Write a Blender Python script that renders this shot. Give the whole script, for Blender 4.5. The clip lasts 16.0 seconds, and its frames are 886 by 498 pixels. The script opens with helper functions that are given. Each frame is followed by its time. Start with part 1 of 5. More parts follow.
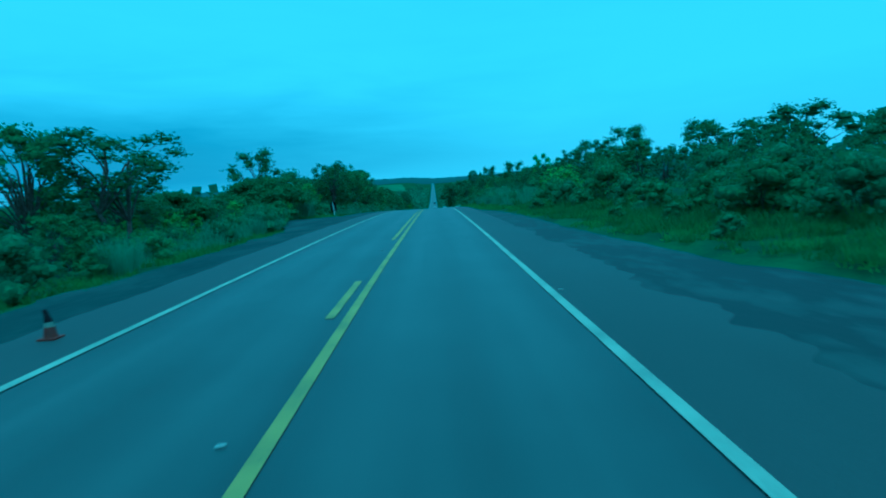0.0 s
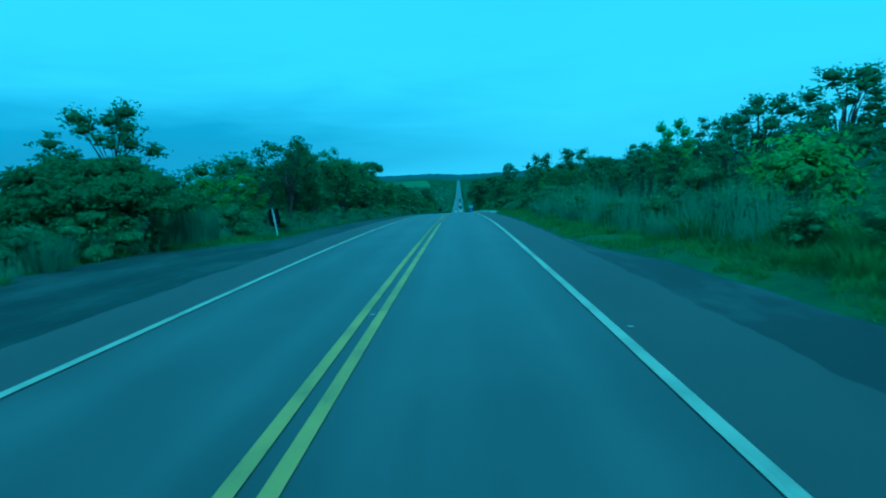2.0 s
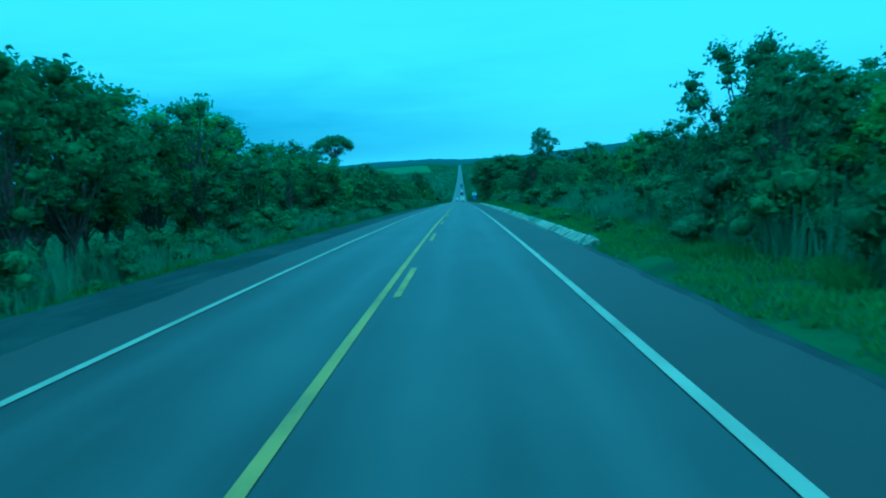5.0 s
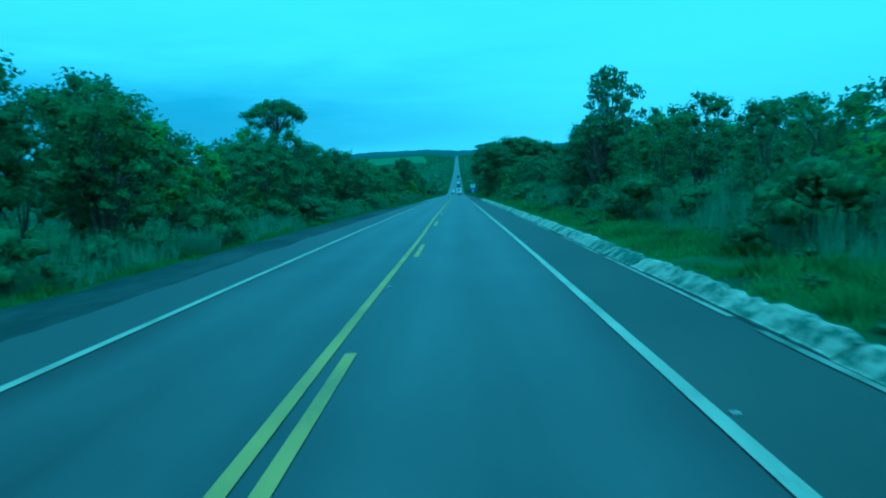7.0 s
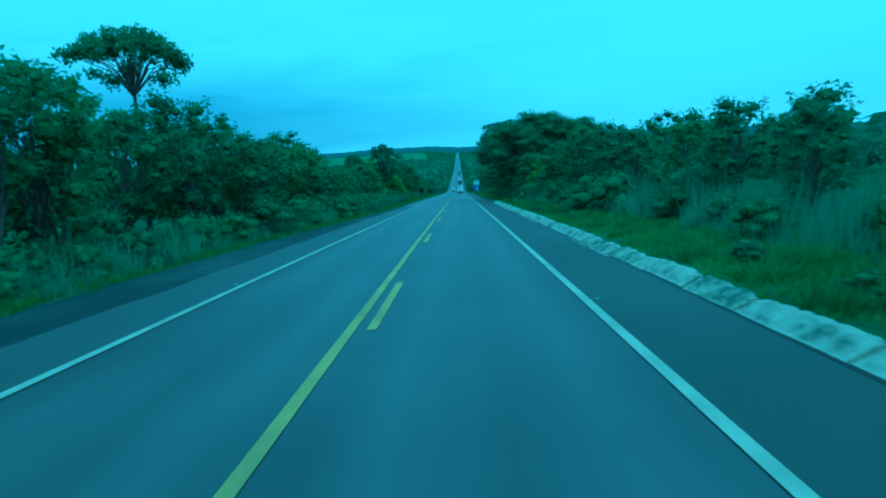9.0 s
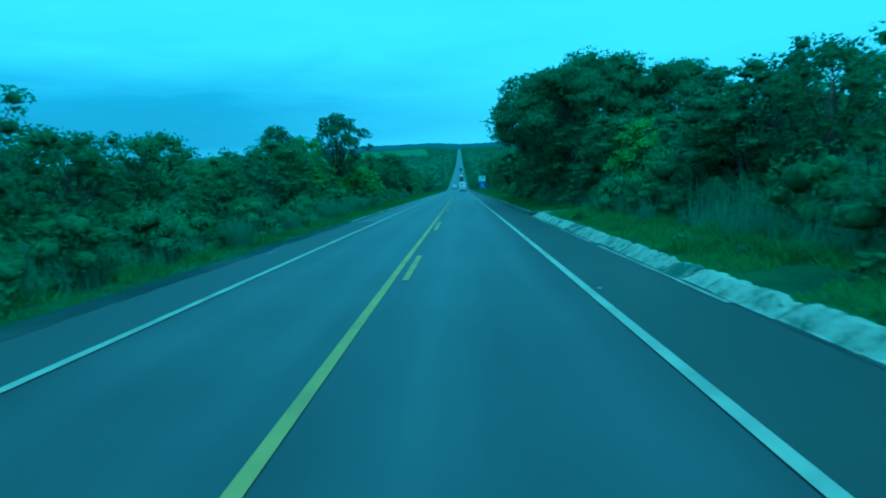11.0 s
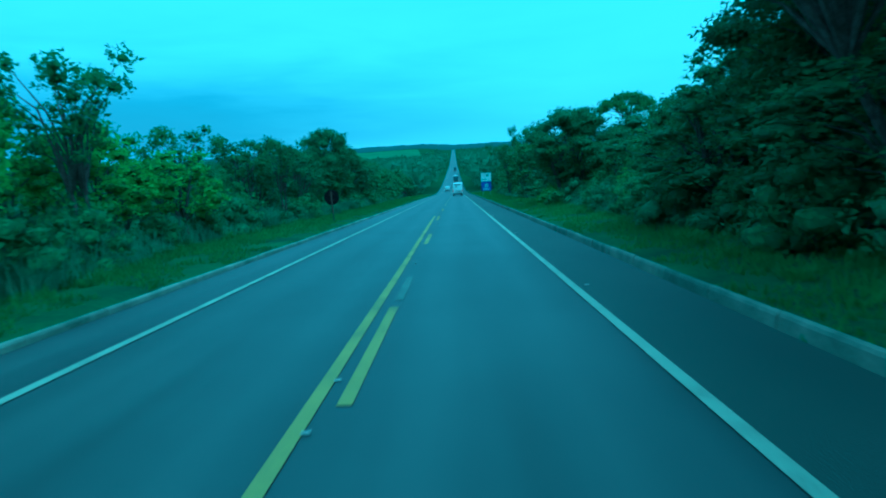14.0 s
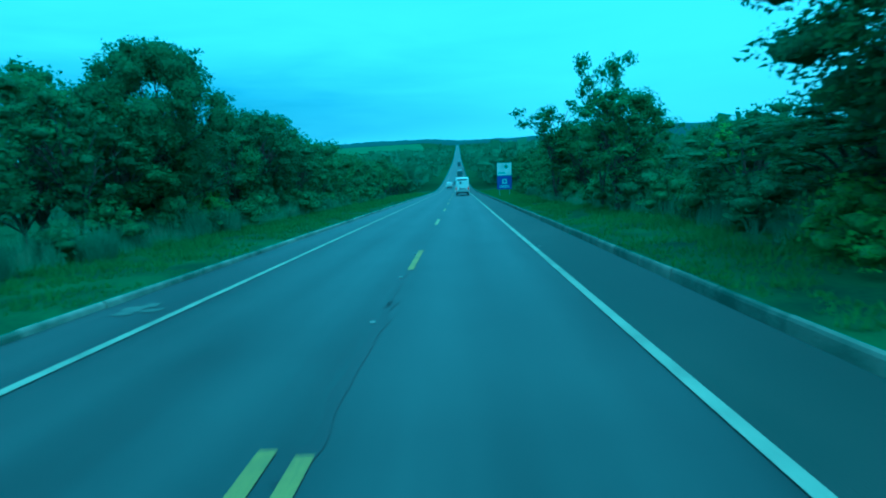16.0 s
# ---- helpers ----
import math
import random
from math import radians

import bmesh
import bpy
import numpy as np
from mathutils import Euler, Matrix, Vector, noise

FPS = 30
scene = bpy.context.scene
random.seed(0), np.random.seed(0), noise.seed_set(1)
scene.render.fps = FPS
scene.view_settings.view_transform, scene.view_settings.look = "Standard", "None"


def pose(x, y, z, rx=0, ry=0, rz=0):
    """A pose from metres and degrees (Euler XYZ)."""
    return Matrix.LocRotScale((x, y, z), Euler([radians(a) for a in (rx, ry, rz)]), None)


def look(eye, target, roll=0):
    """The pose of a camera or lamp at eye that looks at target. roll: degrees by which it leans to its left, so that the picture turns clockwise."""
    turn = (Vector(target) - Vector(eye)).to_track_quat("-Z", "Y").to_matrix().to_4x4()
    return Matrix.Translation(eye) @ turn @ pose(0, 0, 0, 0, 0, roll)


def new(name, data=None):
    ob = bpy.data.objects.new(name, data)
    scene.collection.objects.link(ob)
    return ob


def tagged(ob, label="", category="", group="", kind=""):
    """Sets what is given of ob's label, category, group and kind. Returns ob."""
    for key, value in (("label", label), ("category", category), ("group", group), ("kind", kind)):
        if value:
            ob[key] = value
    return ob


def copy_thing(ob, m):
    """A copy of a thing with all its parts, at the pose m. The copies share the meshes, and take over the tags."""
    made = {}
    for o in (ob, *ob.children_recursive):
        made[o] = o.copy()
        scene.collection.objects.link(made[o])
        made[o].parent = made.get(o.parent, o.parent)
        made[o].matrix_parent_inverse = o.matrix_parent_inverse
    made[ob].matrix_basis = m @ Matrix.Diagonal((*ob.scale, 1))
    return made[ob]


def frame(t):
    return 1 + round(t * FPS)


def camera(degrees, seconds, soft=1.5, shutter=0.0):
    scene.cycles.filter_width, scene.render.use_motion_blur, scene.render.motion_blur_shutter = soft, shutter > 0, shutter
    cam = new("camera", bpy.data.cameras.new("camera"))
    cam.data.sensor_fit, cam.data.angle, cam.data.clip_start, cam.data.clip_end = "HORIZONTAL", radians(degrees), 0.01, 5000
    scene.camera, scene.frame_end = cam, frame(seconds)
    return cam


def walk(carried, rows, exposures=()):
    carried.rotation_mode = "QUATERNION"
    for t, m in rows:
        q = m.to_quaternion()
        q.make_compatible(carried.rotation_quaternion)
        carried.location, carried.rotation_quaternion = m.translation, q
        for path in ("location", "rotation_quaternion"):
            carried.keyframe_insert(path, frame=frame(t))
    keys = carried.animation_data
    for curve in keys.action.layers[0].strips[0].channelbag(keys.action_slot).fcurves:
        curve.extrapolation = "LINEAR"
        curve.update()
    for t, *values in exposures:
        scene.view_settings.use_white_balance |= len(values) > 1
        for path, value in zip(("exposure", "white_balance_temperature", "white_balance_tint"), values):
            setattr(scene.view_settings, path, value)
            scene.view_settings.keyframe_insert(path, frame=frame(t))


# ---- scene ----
cam = camera(76.0, 16.0, soft=2.0, shutter=0.16)
PATH = [
    (0.0, pose(1.50, 0.00, 2.000, 83.52, 3.30, -0.97)),
    (0.5, pose(1.498, 7.65, 1.951, 83.92, 2.34, -1.04)),
    (1.0, pose(1.50, 15.30, 1.961, 83.88, 2.60, -0.71)),
    (1.5, pose(1.50, 22.65, 1.926, 82.89, 2.45, 1.06)),
    (2.0, pose(1.49, 30.00, 1.876, 83.31, 2.60, 1.59)),
    (2.5, pose(1.49, 37.50, 1.800, 82.63, 2.60, 1.54)),
    (3.0, pose(1.49, 45.00, 1.696, 82.60, 3.00, 1.73)),
    (3.5, pose(1.476, 52.50, 1.584, 82.23, 2.86, 1.48)),
    (4.0, pose(1.49, 60.00, 1.398, 82.32, 3.20, 1.76)),
    (6.5, pose(1.487, 100.00, -0.032, 80.96, 3.28, 1.65)),
    (7.0, pose(1.484, 108.70, -0.484, 80.97, 2.35, 1.41)),
    (7.5, pose(1.48, 117.40, -0.889, 80.90, 2.40, 1.73)),
    (8.0, pose(1.47, 126.10, -1.323, 80.84, 2.40, 1.58)),
    (8.5, pose(1.499, 134.80, -1.793, 80.56, 2.54, 1.84)),
    (9.0, pose(1.47, 143.50, -2.228, 80.68, 2.80, 1.49)),
    (11.5, pose(1.363, 187.00, -4.650, 80.37, 2.65, 1.69)),
    (12.0, pose(1.39, 195.80, -5.104, 80.47, 3.00, 1.66)),
    (12.5, pose(1.357, 204.60, -5.669, 80.58, 3.32, 2.56)),
    (13.0, pose(1.36, 213.40, -6.108, 80.46, 3.10, 1.34)),
    (13.5, pose(1.36, 222.20, -6.612, 80.38, 3.10, 0.95)),
    (14.0, pose(1.35, 231.00, -7.117, 80.50, 3.00, 1.07)),
    (14.5, pose(1.34, 240.00, -7.635, 80.22, 2.90, 1.19)),
    (15.0, pose(1.34, 249.00, -8.154, 80.17, 2.50, 1.42)),
    (15.5, pose(1.377, 258.00, -8.635, 80.23, 2.33, 1.40)),
    (16.0, pose(1.34, 267.00, -9.197, 80.11, 2.25, 1.49)),
]
walk(cam, PATH, exposures=[(0.0, -0.14, 2836, -57), (1.5, -0.15, 2836, -57), (3.0, 0.04, 2836, -56), (4.0, 0.11, 2844, -57), (6.5, 0.13, 2854, -57), (9.2, 0.13, 2854, -57), (11.5, 0.10, 2854, -57), (12.5, 0.14, 2849, -60), (13.5, 0.17, 2849, -60), (14.5, 0.25, 2854, -59), (16.0, 0.26, 2854, -59)])

# ---- world, sun ----
world = bpy.data.worlds.new("overcast_sky")
scene.world = world
world.use_nodes = True
wn, wl = world.node_tree.nodes, world.node_tree.links
wn.clear()


def wnode(kind, **inputs):
    n = wn.new(kind)
    for key, value in inputs.items():
        n.inputs[key.replace("_", " ")].default_value = value
    return n


sky = wnode("ShaderNodeTexSky")
sky.sky_type, sky.sun_disc = "NISHITA", False
sky.sun_elevation, sky.sun_rotation = radians(61), radians(141)
sky.air_density, sky.dust_density = 1.4, 3.0
coord = wnode("ShaderNodeTexCoord")
sep = wnode("ShaderNodeSeparateXYZ")
wl.new(coord.outputs["Generated"], sep.inputs[0])
stretch = wnode("ShaderNodeMapping")
stretch.inputs["Scale"].default_value = (1.0, 1.0, 6.0)
stretch.inputs["Rotation"].default_value = (0.0, radians(-5), 0.0)
wl.new(coord.outputs["Generated"], stretch.inputs[0])
puffs = wnode("ShaderNodeTexNoise", Scale=2.6, Detail=7.0, Roughness=0.55, Distortion=0.3)
wl.new(stretch.outputs[0], puffs.inputs["Vector"])


def wmath(kind, a, b=None, c=None):
    n = wn.new("ShaderNodeMath")
    n.operation = kind
    for k, v in enumerate((a, b, c)):
        if v is None:
            continue
        if isinstance(v, (int, float)):
            n.inputs[k].default_value = v
        else:
            wl.new(v, n.inputs[k])
    return n.outputs[0]


def wrange(v, a, b):
    n = wn.new("ShaderNodeMapRange")
    n.interpolation_type = "SMOOTHSTEP"
    n.inputs[1].default_value, n.inputs[2].default_value = a, b
    wl.new(v, n.inputs[0])
    return n.outputs[0]


# a long bank of darker cloud low down, thickest to the west; the sheet above is thin and even
mottle = wmath("MULTIPLY_ADD", puffs.outputs["Fac"], 0.10, sep.outputs["Z"])
bank = wmath("MULTIPLY", wrange(mottle, 0.035, 0.10), wmath("SUBTRACT", 1.0, wrange(mottle, 0.11, 0.27)))
west = wmath("SUBTRACT", 1.0, wrange(wmath("MULTIPLY_ADD", puffs.outputs["Fac"], 0.3, sep.outputs["X"]), -0.35, 0.42))
thick = wmath("MULTIPLY", bank, wmath("MULTIPLY_ADD", west, 0.85, 0.08))
haze = wmath("SUBTRACT", 1.0, wrange(sep.outputs["Z"], -0.02, 0.16))
thick = wmath("MULTIPLY_ADD", haze, 0.12, thick)
tone = wmath("SUBTRACT", wmath("MULTIPLY_ADD", puffs.outputs["Fac"], 0.16, 0.92), wmath("MULTIPLY", thick, 0.58))
ramp = wnode("ShaderNodeValToRGB")
wl.new(tone, ramp.inputs[0])
ramp.color_ramp.elements[0].position, ramp.color_ramp.elements[0].color = 0.0, (0.16, 0.175, 0.24, 1)
ramp.color_ramp.elements[1].position, ramp.color_ramp.elements[1].color = 1.0, (0.62, 0.65, 0.74, 1)
mid = ramp.color_ramp.elements.new(0.5)
mid.color = (0.30, 0.33, 0.44, 1)
cloud = wnode("ShaderNodeBackground", Strength=1.0)
wl.new(ramp.outputs[0], cloud.inputs[0])
wl.new(wmath("MULTIPLY_ADD", wrange(sep.outputs["Z"], 0.42, 0.95), 0.55, 1.0), cloud.inputs[1])
clear = wnode("ShaderNodeBackground", Strength=0.10)
wl.new(sky.outputs[0], clear.inputs[0])
both = wnode("ShaderNodeMixShader", Fac=0.92)
wl.new(clear.outputs[0], both.inputs[1])
wl.new(cloud.outputs[0], both.inputs[2])
wl.new(both.outputs[0], wnode("ShaderNodeOutputWorld").inputs[0])

sun = new("sun", bpy.data.lights.new("sun", "SUN"))
sun.data.energy, sun.data.angle, sun.data.color = 0.9, radians(60), (1.0, 0.97, 0.92)
sun.matrix_world = look((32, -40, 92), (0, 0, 0))

# ---- materials ----


def material(name, base, dark=None, light=None, rough=0.85, scale=3.0, fine=60.0, bump=0.2, metal=0.0, per=None, spread=0.3, spec=0.5, stops=(0.42, 0.67, 0.95), along=1.0):
    """A surface whose colour wanders at two scales between dark, base and light, with fine relief."""
    m = bpy.data.materials.new(name)
    m.use_nodes = True
    n, l = m.node_tree.nodes, m.node_tree.links
    b = n["Principled BSDF"]
    b.inputs["Roughness"].default_value, b.inputs["Metallic"].default_value = rough, metal
    b.inputs["Specular IOR Level"].default_value = spec
    dark = dark or tuple(c * 0.6 for c in base)
    light = light or tuple(min(1, c * 1.3) for c in base)
    geo = n.new("ShaderNodeNewGeometry")
    big = n.new("ShaderNodeTexNoise")
    big.inputs["Scale"].default_value, big.inputs["Detail"].default_value = scale, 6.0
    small = n.new("ShaderNodeTexNoise")
    small.inputs["Scale"].default_value, small.inputs["Detail"].default_value = fine, 3.0
    drawn = n.new("ShaderNodeMapping")
    drawn.inputs["Scale"].default_value = (1.0, along, 1.0)
    l.new(geo.outputs["Position"], drawn.inputs[0])
    for t in (big, small):
        l.new(drawn.outputs[0], t.inputs["Vector"])
    mix = n.new("ShaderNodeMath")
    mix.operation = "MULTIPLY_ADD"
    mix.inputs[1].default_value = 0.35
    l.new(small.outputs["Fac"], mix.inputs[0])
    l.new(big.outputs["Fac"], mix.inputs[2])
    last = mix
    if per:
        src = geo.outputs["Random Per Island"]
        if per == "object":
            src = n.new("ShaderNodeObjectInfo").outputs["Random"]
        vary = n.new("ShaderNodeMath")
        vary.operation = "MULTIPLY_ADD"
        vary.inputs[1].default_value = spread
        l.new(src, vary.inputs[0])
        l.new(mix.outputs[0], vary.inputs[2])
        shift = n.new("ShaderNodeMath")
        shift.operation = "SUBTRACT"
        shift.inputs[1].default_value = spread / 2
        l.new(vary.outputs[0], shift.inputs[0])
        last = shift
    r = n.new("ShaderNodeValToRGB")
    e = r.color_ramp.elements
    e[0].position, e[0].color = stops[0], (*dark, 1)
    e[1].position, e[1].color = stops[2], (*light, 1)
    e.new(stops[1]).color = (*base, 1)
    l.new(last.outputs[0], r.inputs[0])
    l.new(r.outputs[0], b.inputs["Base Color"])
    if bump:
        bp = n.new("ShaderNodeBump")
        bp.inputs["Strength"].default_value, bp.inputs["Distance"].default_value = bump, 0.02
        l.new(small.outputs["Fac"], bp.inputs["Height"])
        l.new(bp.outputs[0], b.inputs["Normal"])
    return m


def leafy(name, dark, base, light):
    """Foliage: leaf-to-leaf and plant-to-plant change of green, thin enough to let some light through."""
    m = bpy.data.materials.new(name)
    m.use_nodes = True
    n, l = m.node_tree.nodes, m.node_tree.links
    b = n["Principled BSDF"]
    b.inputs["Roughness"].default_value = 0.6
    b.inputs["Specular IOR Level"].default_value = 0.15
    geo, info = n.new("ShaderNodeNewGeometry"), n.new("ShaderNodeObjectInfo")
    sprays = n.new("ShaderNodeTexNoise")
    sprays.inputs["Scale"].default_value, sprays.inputs["Detail"].default_value = 0.8, 2.0
    l.new(geo.outputs["Position"], sprays.inputs["Vector"])
    acc = None
    for src, weight in ((geo.outputs["Random Per Island"], 0.14), (info.outputs["Random"], 0.40), (sprays.outputs["Fac"], 0.95)):
        k = n.new("ShaderNodeMath")
        k.operation = "MULTIPLY_ADD"
        k.inputs[1].default_value, k.inputs[2].default_value = weight, -0.29
        l.new(src, k.inputs[0])
        if acc:
            l.new(acc.outputs[0], k.inputs[2])
        acc = k
    add = acc
    r = n.new("ShaderNodeValToRGB")
    e = r.color_ramp.elements
    e[0].position, e[0].color = 0.1, (*dark, 1)
    e[1].position, e[1].color = 0.95, (*light, 1)
    e.new(0.5).color = (*base, 1)
    l.new(add.outputs[0], r.inputs[0])
    l.new(r.outputs[0], b.inputs["Base Color"])
    # a spray's leaflets lie at many angles: their mean faces outwards and up
    half = n.new("ShaderNodeVectorMath")
    half.operation = "MULTIPLY_ADD"
    half.inputs[1].default_value, half.inputs[2].default_value = (0.6, 0.6, 0.6), (0.0, 0.0, 0.4)
    l.new(geo.outputs["Normal"], half.inputs[0])
    unit = n.new("ShaderNodeVectorMath")
    unit.operation = "NORMALIZE"
    l.new(half.outputs[0], unit.inputs[0])
    l.new(unit.outputs[0], b.inputs["Normal"])
    t = n.new("ShaderNodeBsdfTranslucent")
    l.new(r.outputs[0], t.inputs[0])
    s = n.new("ShaderNodeMixShader")
    s.inputs[0].default_value = 0.45
    l.new(b.outputs[0], s.inputs[1])
    l.new(t.outputs[0], s.inputs[2])
    l.new(s.outputs[0], n["Material Output"].inputs[0])
    return m


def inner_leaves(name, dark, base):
    """The close-packed leaves deep inside a crown: small overlapping cells, each with its own tilt and green; darker
    cells paint in the shade between leaves.
    """
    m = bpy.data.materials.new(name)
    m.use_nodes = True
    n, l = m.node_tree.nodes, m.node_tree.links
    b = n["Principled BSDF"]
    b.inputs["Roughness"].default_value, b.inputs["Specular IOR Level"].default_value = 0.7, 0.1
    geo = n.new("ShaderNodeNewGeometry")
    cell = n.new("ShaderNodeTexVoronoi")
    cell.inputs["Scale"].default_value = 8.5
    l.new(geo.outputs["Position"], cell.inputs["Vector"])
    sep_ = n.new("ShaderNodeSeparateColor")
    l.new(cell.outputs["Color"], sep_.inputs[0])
    # the ramp's dark end puts the shade of leaf gaps into the cell colour
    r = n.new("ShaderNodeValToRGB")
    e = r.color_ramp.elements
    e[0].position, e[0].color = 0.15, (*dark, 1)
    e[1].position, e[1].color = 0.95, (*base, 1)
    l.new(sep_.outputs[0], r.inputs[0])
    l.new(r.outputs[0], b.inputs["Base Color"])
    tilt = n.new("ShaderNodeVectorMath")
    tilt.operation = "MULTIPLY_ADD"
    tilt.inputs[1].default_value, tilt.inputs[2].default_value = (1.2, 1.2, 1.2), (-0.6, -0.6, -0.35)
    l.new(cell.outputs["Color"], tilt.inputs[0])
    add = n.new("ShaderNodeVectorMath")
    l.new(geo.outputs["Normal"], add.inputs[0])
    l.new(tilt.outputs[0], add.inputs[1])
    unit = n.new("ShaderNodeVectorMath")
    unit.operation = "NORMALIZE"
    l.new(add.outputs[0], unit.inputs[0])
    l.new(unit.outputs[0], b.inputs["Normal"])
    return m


def plain(name, colour, rough=0.5, metal=0.0, emit=0.0):
    m = bpy.data.materials.new(name)
    m.use_nodes = True
    b = m.node_tree.nodes["Principled BSDF"]
    b.inputs["Base Color"].default_value = (*colour, 1)
    b.inputs["Roughness"].default_value, b.inputs["Metallic"].default_value = rough, metal
    if emit:
        b.inputs["Emission Color"].default_value, b.inputs["Emission Strength"].default_value = (*colour, 1), emit
    return m


def lane_asphalt(name, base, worn, stain):
    """Road surface: aggregate grain, streaks along the driving direction, polished wheel paths and dark oil band."""
    m = bpy.data.materials.new(name)
    m.use_nodes = True
    n, l = m.node_tree.nodes, m.node_tree.links
    b = n["Principled BSDF"]
    geo = n.new("ShaderNodeNewGeometry")
    xyz = n.new("ShaderNodeSeparateXYZ")
    l.new(geo.outputs["Position"], xyz.inputs[0])
    lane = n.new("ShaderNodeMath")
    lane.operation = "PINGPONG"
    lane.inputs[1].default_value = 1.75
    l.new(xyz.outputs["X"], lane.inputs[0])
    track = n.new("ShaderNodeValToRGB")
    e = track.color_ramp.elements
    e[0].position, e[0].color = 0.08, (0.35, 0.35, 0.35, 1)
    e[1].position, e[1].color = 1.0, (0.42, 0.42, 0.42, 1)
    e.new(0.50).color = (0.75, 0.75, 0.75, 1)
    e.new(0.30).color = (0.55, 0.55, 0.55, 1)
    scaled = n.new("ShaderNodeMath")
    scaled.operation = "DIVIDE"
    scaled.inputs[1].default_value = 1.75
    l.new(lane.outputs[0], scaled.inputs[0])
    l.new(scaled.outputs[0], track.inputs[0])
    stretch = n.new("ShaderNodeMapping")
    stretch.inputs["Scale"].default_value = (1.6, 0.06, 1)
    l.new(geo.outputs["Position"], stretch.inputs[0])
    streak = n.new("ShaderNodeTexNoise")
    streak.inputs["Scale"].default_value, streak.inputs["Detail"].default_value = 1.5, 5.0
    l.new(stretch.outputs[0], streak.inputs["Vector"])
    patch = n.new("ShaderNodeTexNoise")
    patch.inputs["Scale"].default_value, patch.inputs["Detail"].default_value = 0.35, 5.0
    l.new(geo.outputs["Position"], patch.inputs["Vector"])
    grain = n.new("ShaderNodeTexNoise")
    grain.inputs["Scale"].default_value, grain.inputs["Detail"].default_value = 90.0, 2.0
    l.new(geo.outputs["Position"], grain.inputs["Vector"])
    acc = track.outputs[0]
    for tex, amount in ((streak, 0.6), (patch, 0.75), (grain, 0.25)):
        s = n.new("ShaderNodeMath")
        s.operation = "SUBTRACT"
        s.inputs[1].default_value = 0.5
        l.new(tex.outputs["Fac"], s.inputs[0])
        a = n.new("ShaderNodeMath")
        a.operation = "MULTIPLY_ADD"
        a.inputs[1].default_value = amount
        l.new(s.outputs[0], a.inputs[0])
        l.new(acc, a.inputs[2])
        acc = a.outputs[0]
    r = n.new("ShaderNodeValToRGB")
    e = r.color_ramp.elements
    e[0].position, e[0].color = 0.12, (*stain, 1)
    e[1].position, e[1].color = 0.9, (*worn, 1)
    e.new(0.5).color = (*base, 1)
    l.new(acc, r.inputs[0])
    l.new(r.outputs[0], b.inputs["Base Color"])
    b.inputs["Roughness"].default_value = 0.48
    bp = n.new("ShaderNodeBump")
    bp.inputs["Strength"].default_value, bp.inputs["Distance"].default_value = 0.35, 0.01
    l.new(grain.outputs["Fac"], bp.inputs["Height"])
    l.new(bp.outputs[0], b.inputs["Normal"])
    return m


ASPHALT = lane_asphalt("worn_asphalt", (0.049, 0.0515, 0.053), (0.074, 0.077, 0.077), (0.027, 0.028, 0.029))
PALE_SHOULDER = material("grey_shoulder_asphalt", (0.042, 0.042, 0.042), (0.032, 0.032, 0.032), (0.053, 0.054, 0.054), rough=0.65, scale=0.4, fine=70, bump=0.4, along=0.3)
SMOOTH_SHOULDER = material("smooth_shoulder_asphalt", (0.053, 0.056, 0.055), (0.044, 0.047, 0.046), (0.062, 0.065, 0.062), rough=0.65, scale=0.3, fine=70, bump=0.4, along=0.25)
OLD_ASPHALT = material("old_shoulder_asphalt", (0.038, 0.041, 0.036), (0.027, 0.030, 0.027), (0.055, 0.056, 0.050), rough=0.62, scale=0.4, fine=70, bump=0.5, along=0.4)
APRON = material("eroded_dirt_and_asphalt", (0.025, 0.027, 0.028), (0.016, 0.017, 0.019), (0.045, 0.047, 0.046), rough=0.75, scale=0.75, fine=3.0, bump=0.5, stops=(0.645, 0.685, 0.85), along=0.42)
STAIN = material("dark_sealed_asphalt", (0.036, 0.037, 0.039), (0.030, 0.031, 0.033), (0.045, 0.046, 0.047), rough=0.5, scale=1.0, fine=40)
GRAVEL = material("grey_gravel_dirt", (0.037, 0.041, 0.040), (0.026, 0.029, 0.030), (0.066, 0.070, 0.066), spec=0.2, scale=0.6, fine=4, bump=0.9, stops=(0.50, 0.66, 0.90), along=0.4)
WHITE_PAINT = material("worn_white_paint", (0.330, 0.332, 0.255), (0.210, 0.215, 0.170), (0.410, 0.410, 0.315), rough=0.6, scale=1.2, fine=30)
YELLOW_PAINT = material("worn_yellow_paint", (0.262, 0.238, 0.058), (0.142, 0.140, 0.055), (0.325, 0.288, 0.066), rough=0.6, scale=1.0, fine=28)
PALE_YELLOW = material("pale_worn_yellow_paint", (0.34, 0.33, 0.15), (0.24, 0.23, 0.12), (0.40, 0.39, 0.2), rough=0.6, scale=1.0, fine=28)
FADED_YELLOW = material("faded_yellow_paint", (0.178, 0.178, 0.057), (0.081, 0.086, 0.057), (0.275, 0.251, 0.057), rough=0.7, scale=2.2, fine=22)
OLD_PAINT = material("overpainted_dash", (0.120, 0.124, 0.106), (0.075, 0.078, 0.070), (0.170, 0.174, 0.146), rough=0.6, scale=2.0, fine=25)
STUD = plain("white_reflector_plastic", (0.38, 0.38, 0.35), 0.5)
CONCRETE = material("weathered_concrete", (0.265, 0.272, 0.208), (0.085, 0.10, 0.066), (0.36, 0.365, 0.285), stops=(0.50, 0.70, 0.92), scale=3.2, fine=11, bump=0.6, per="object", spread=0.25)
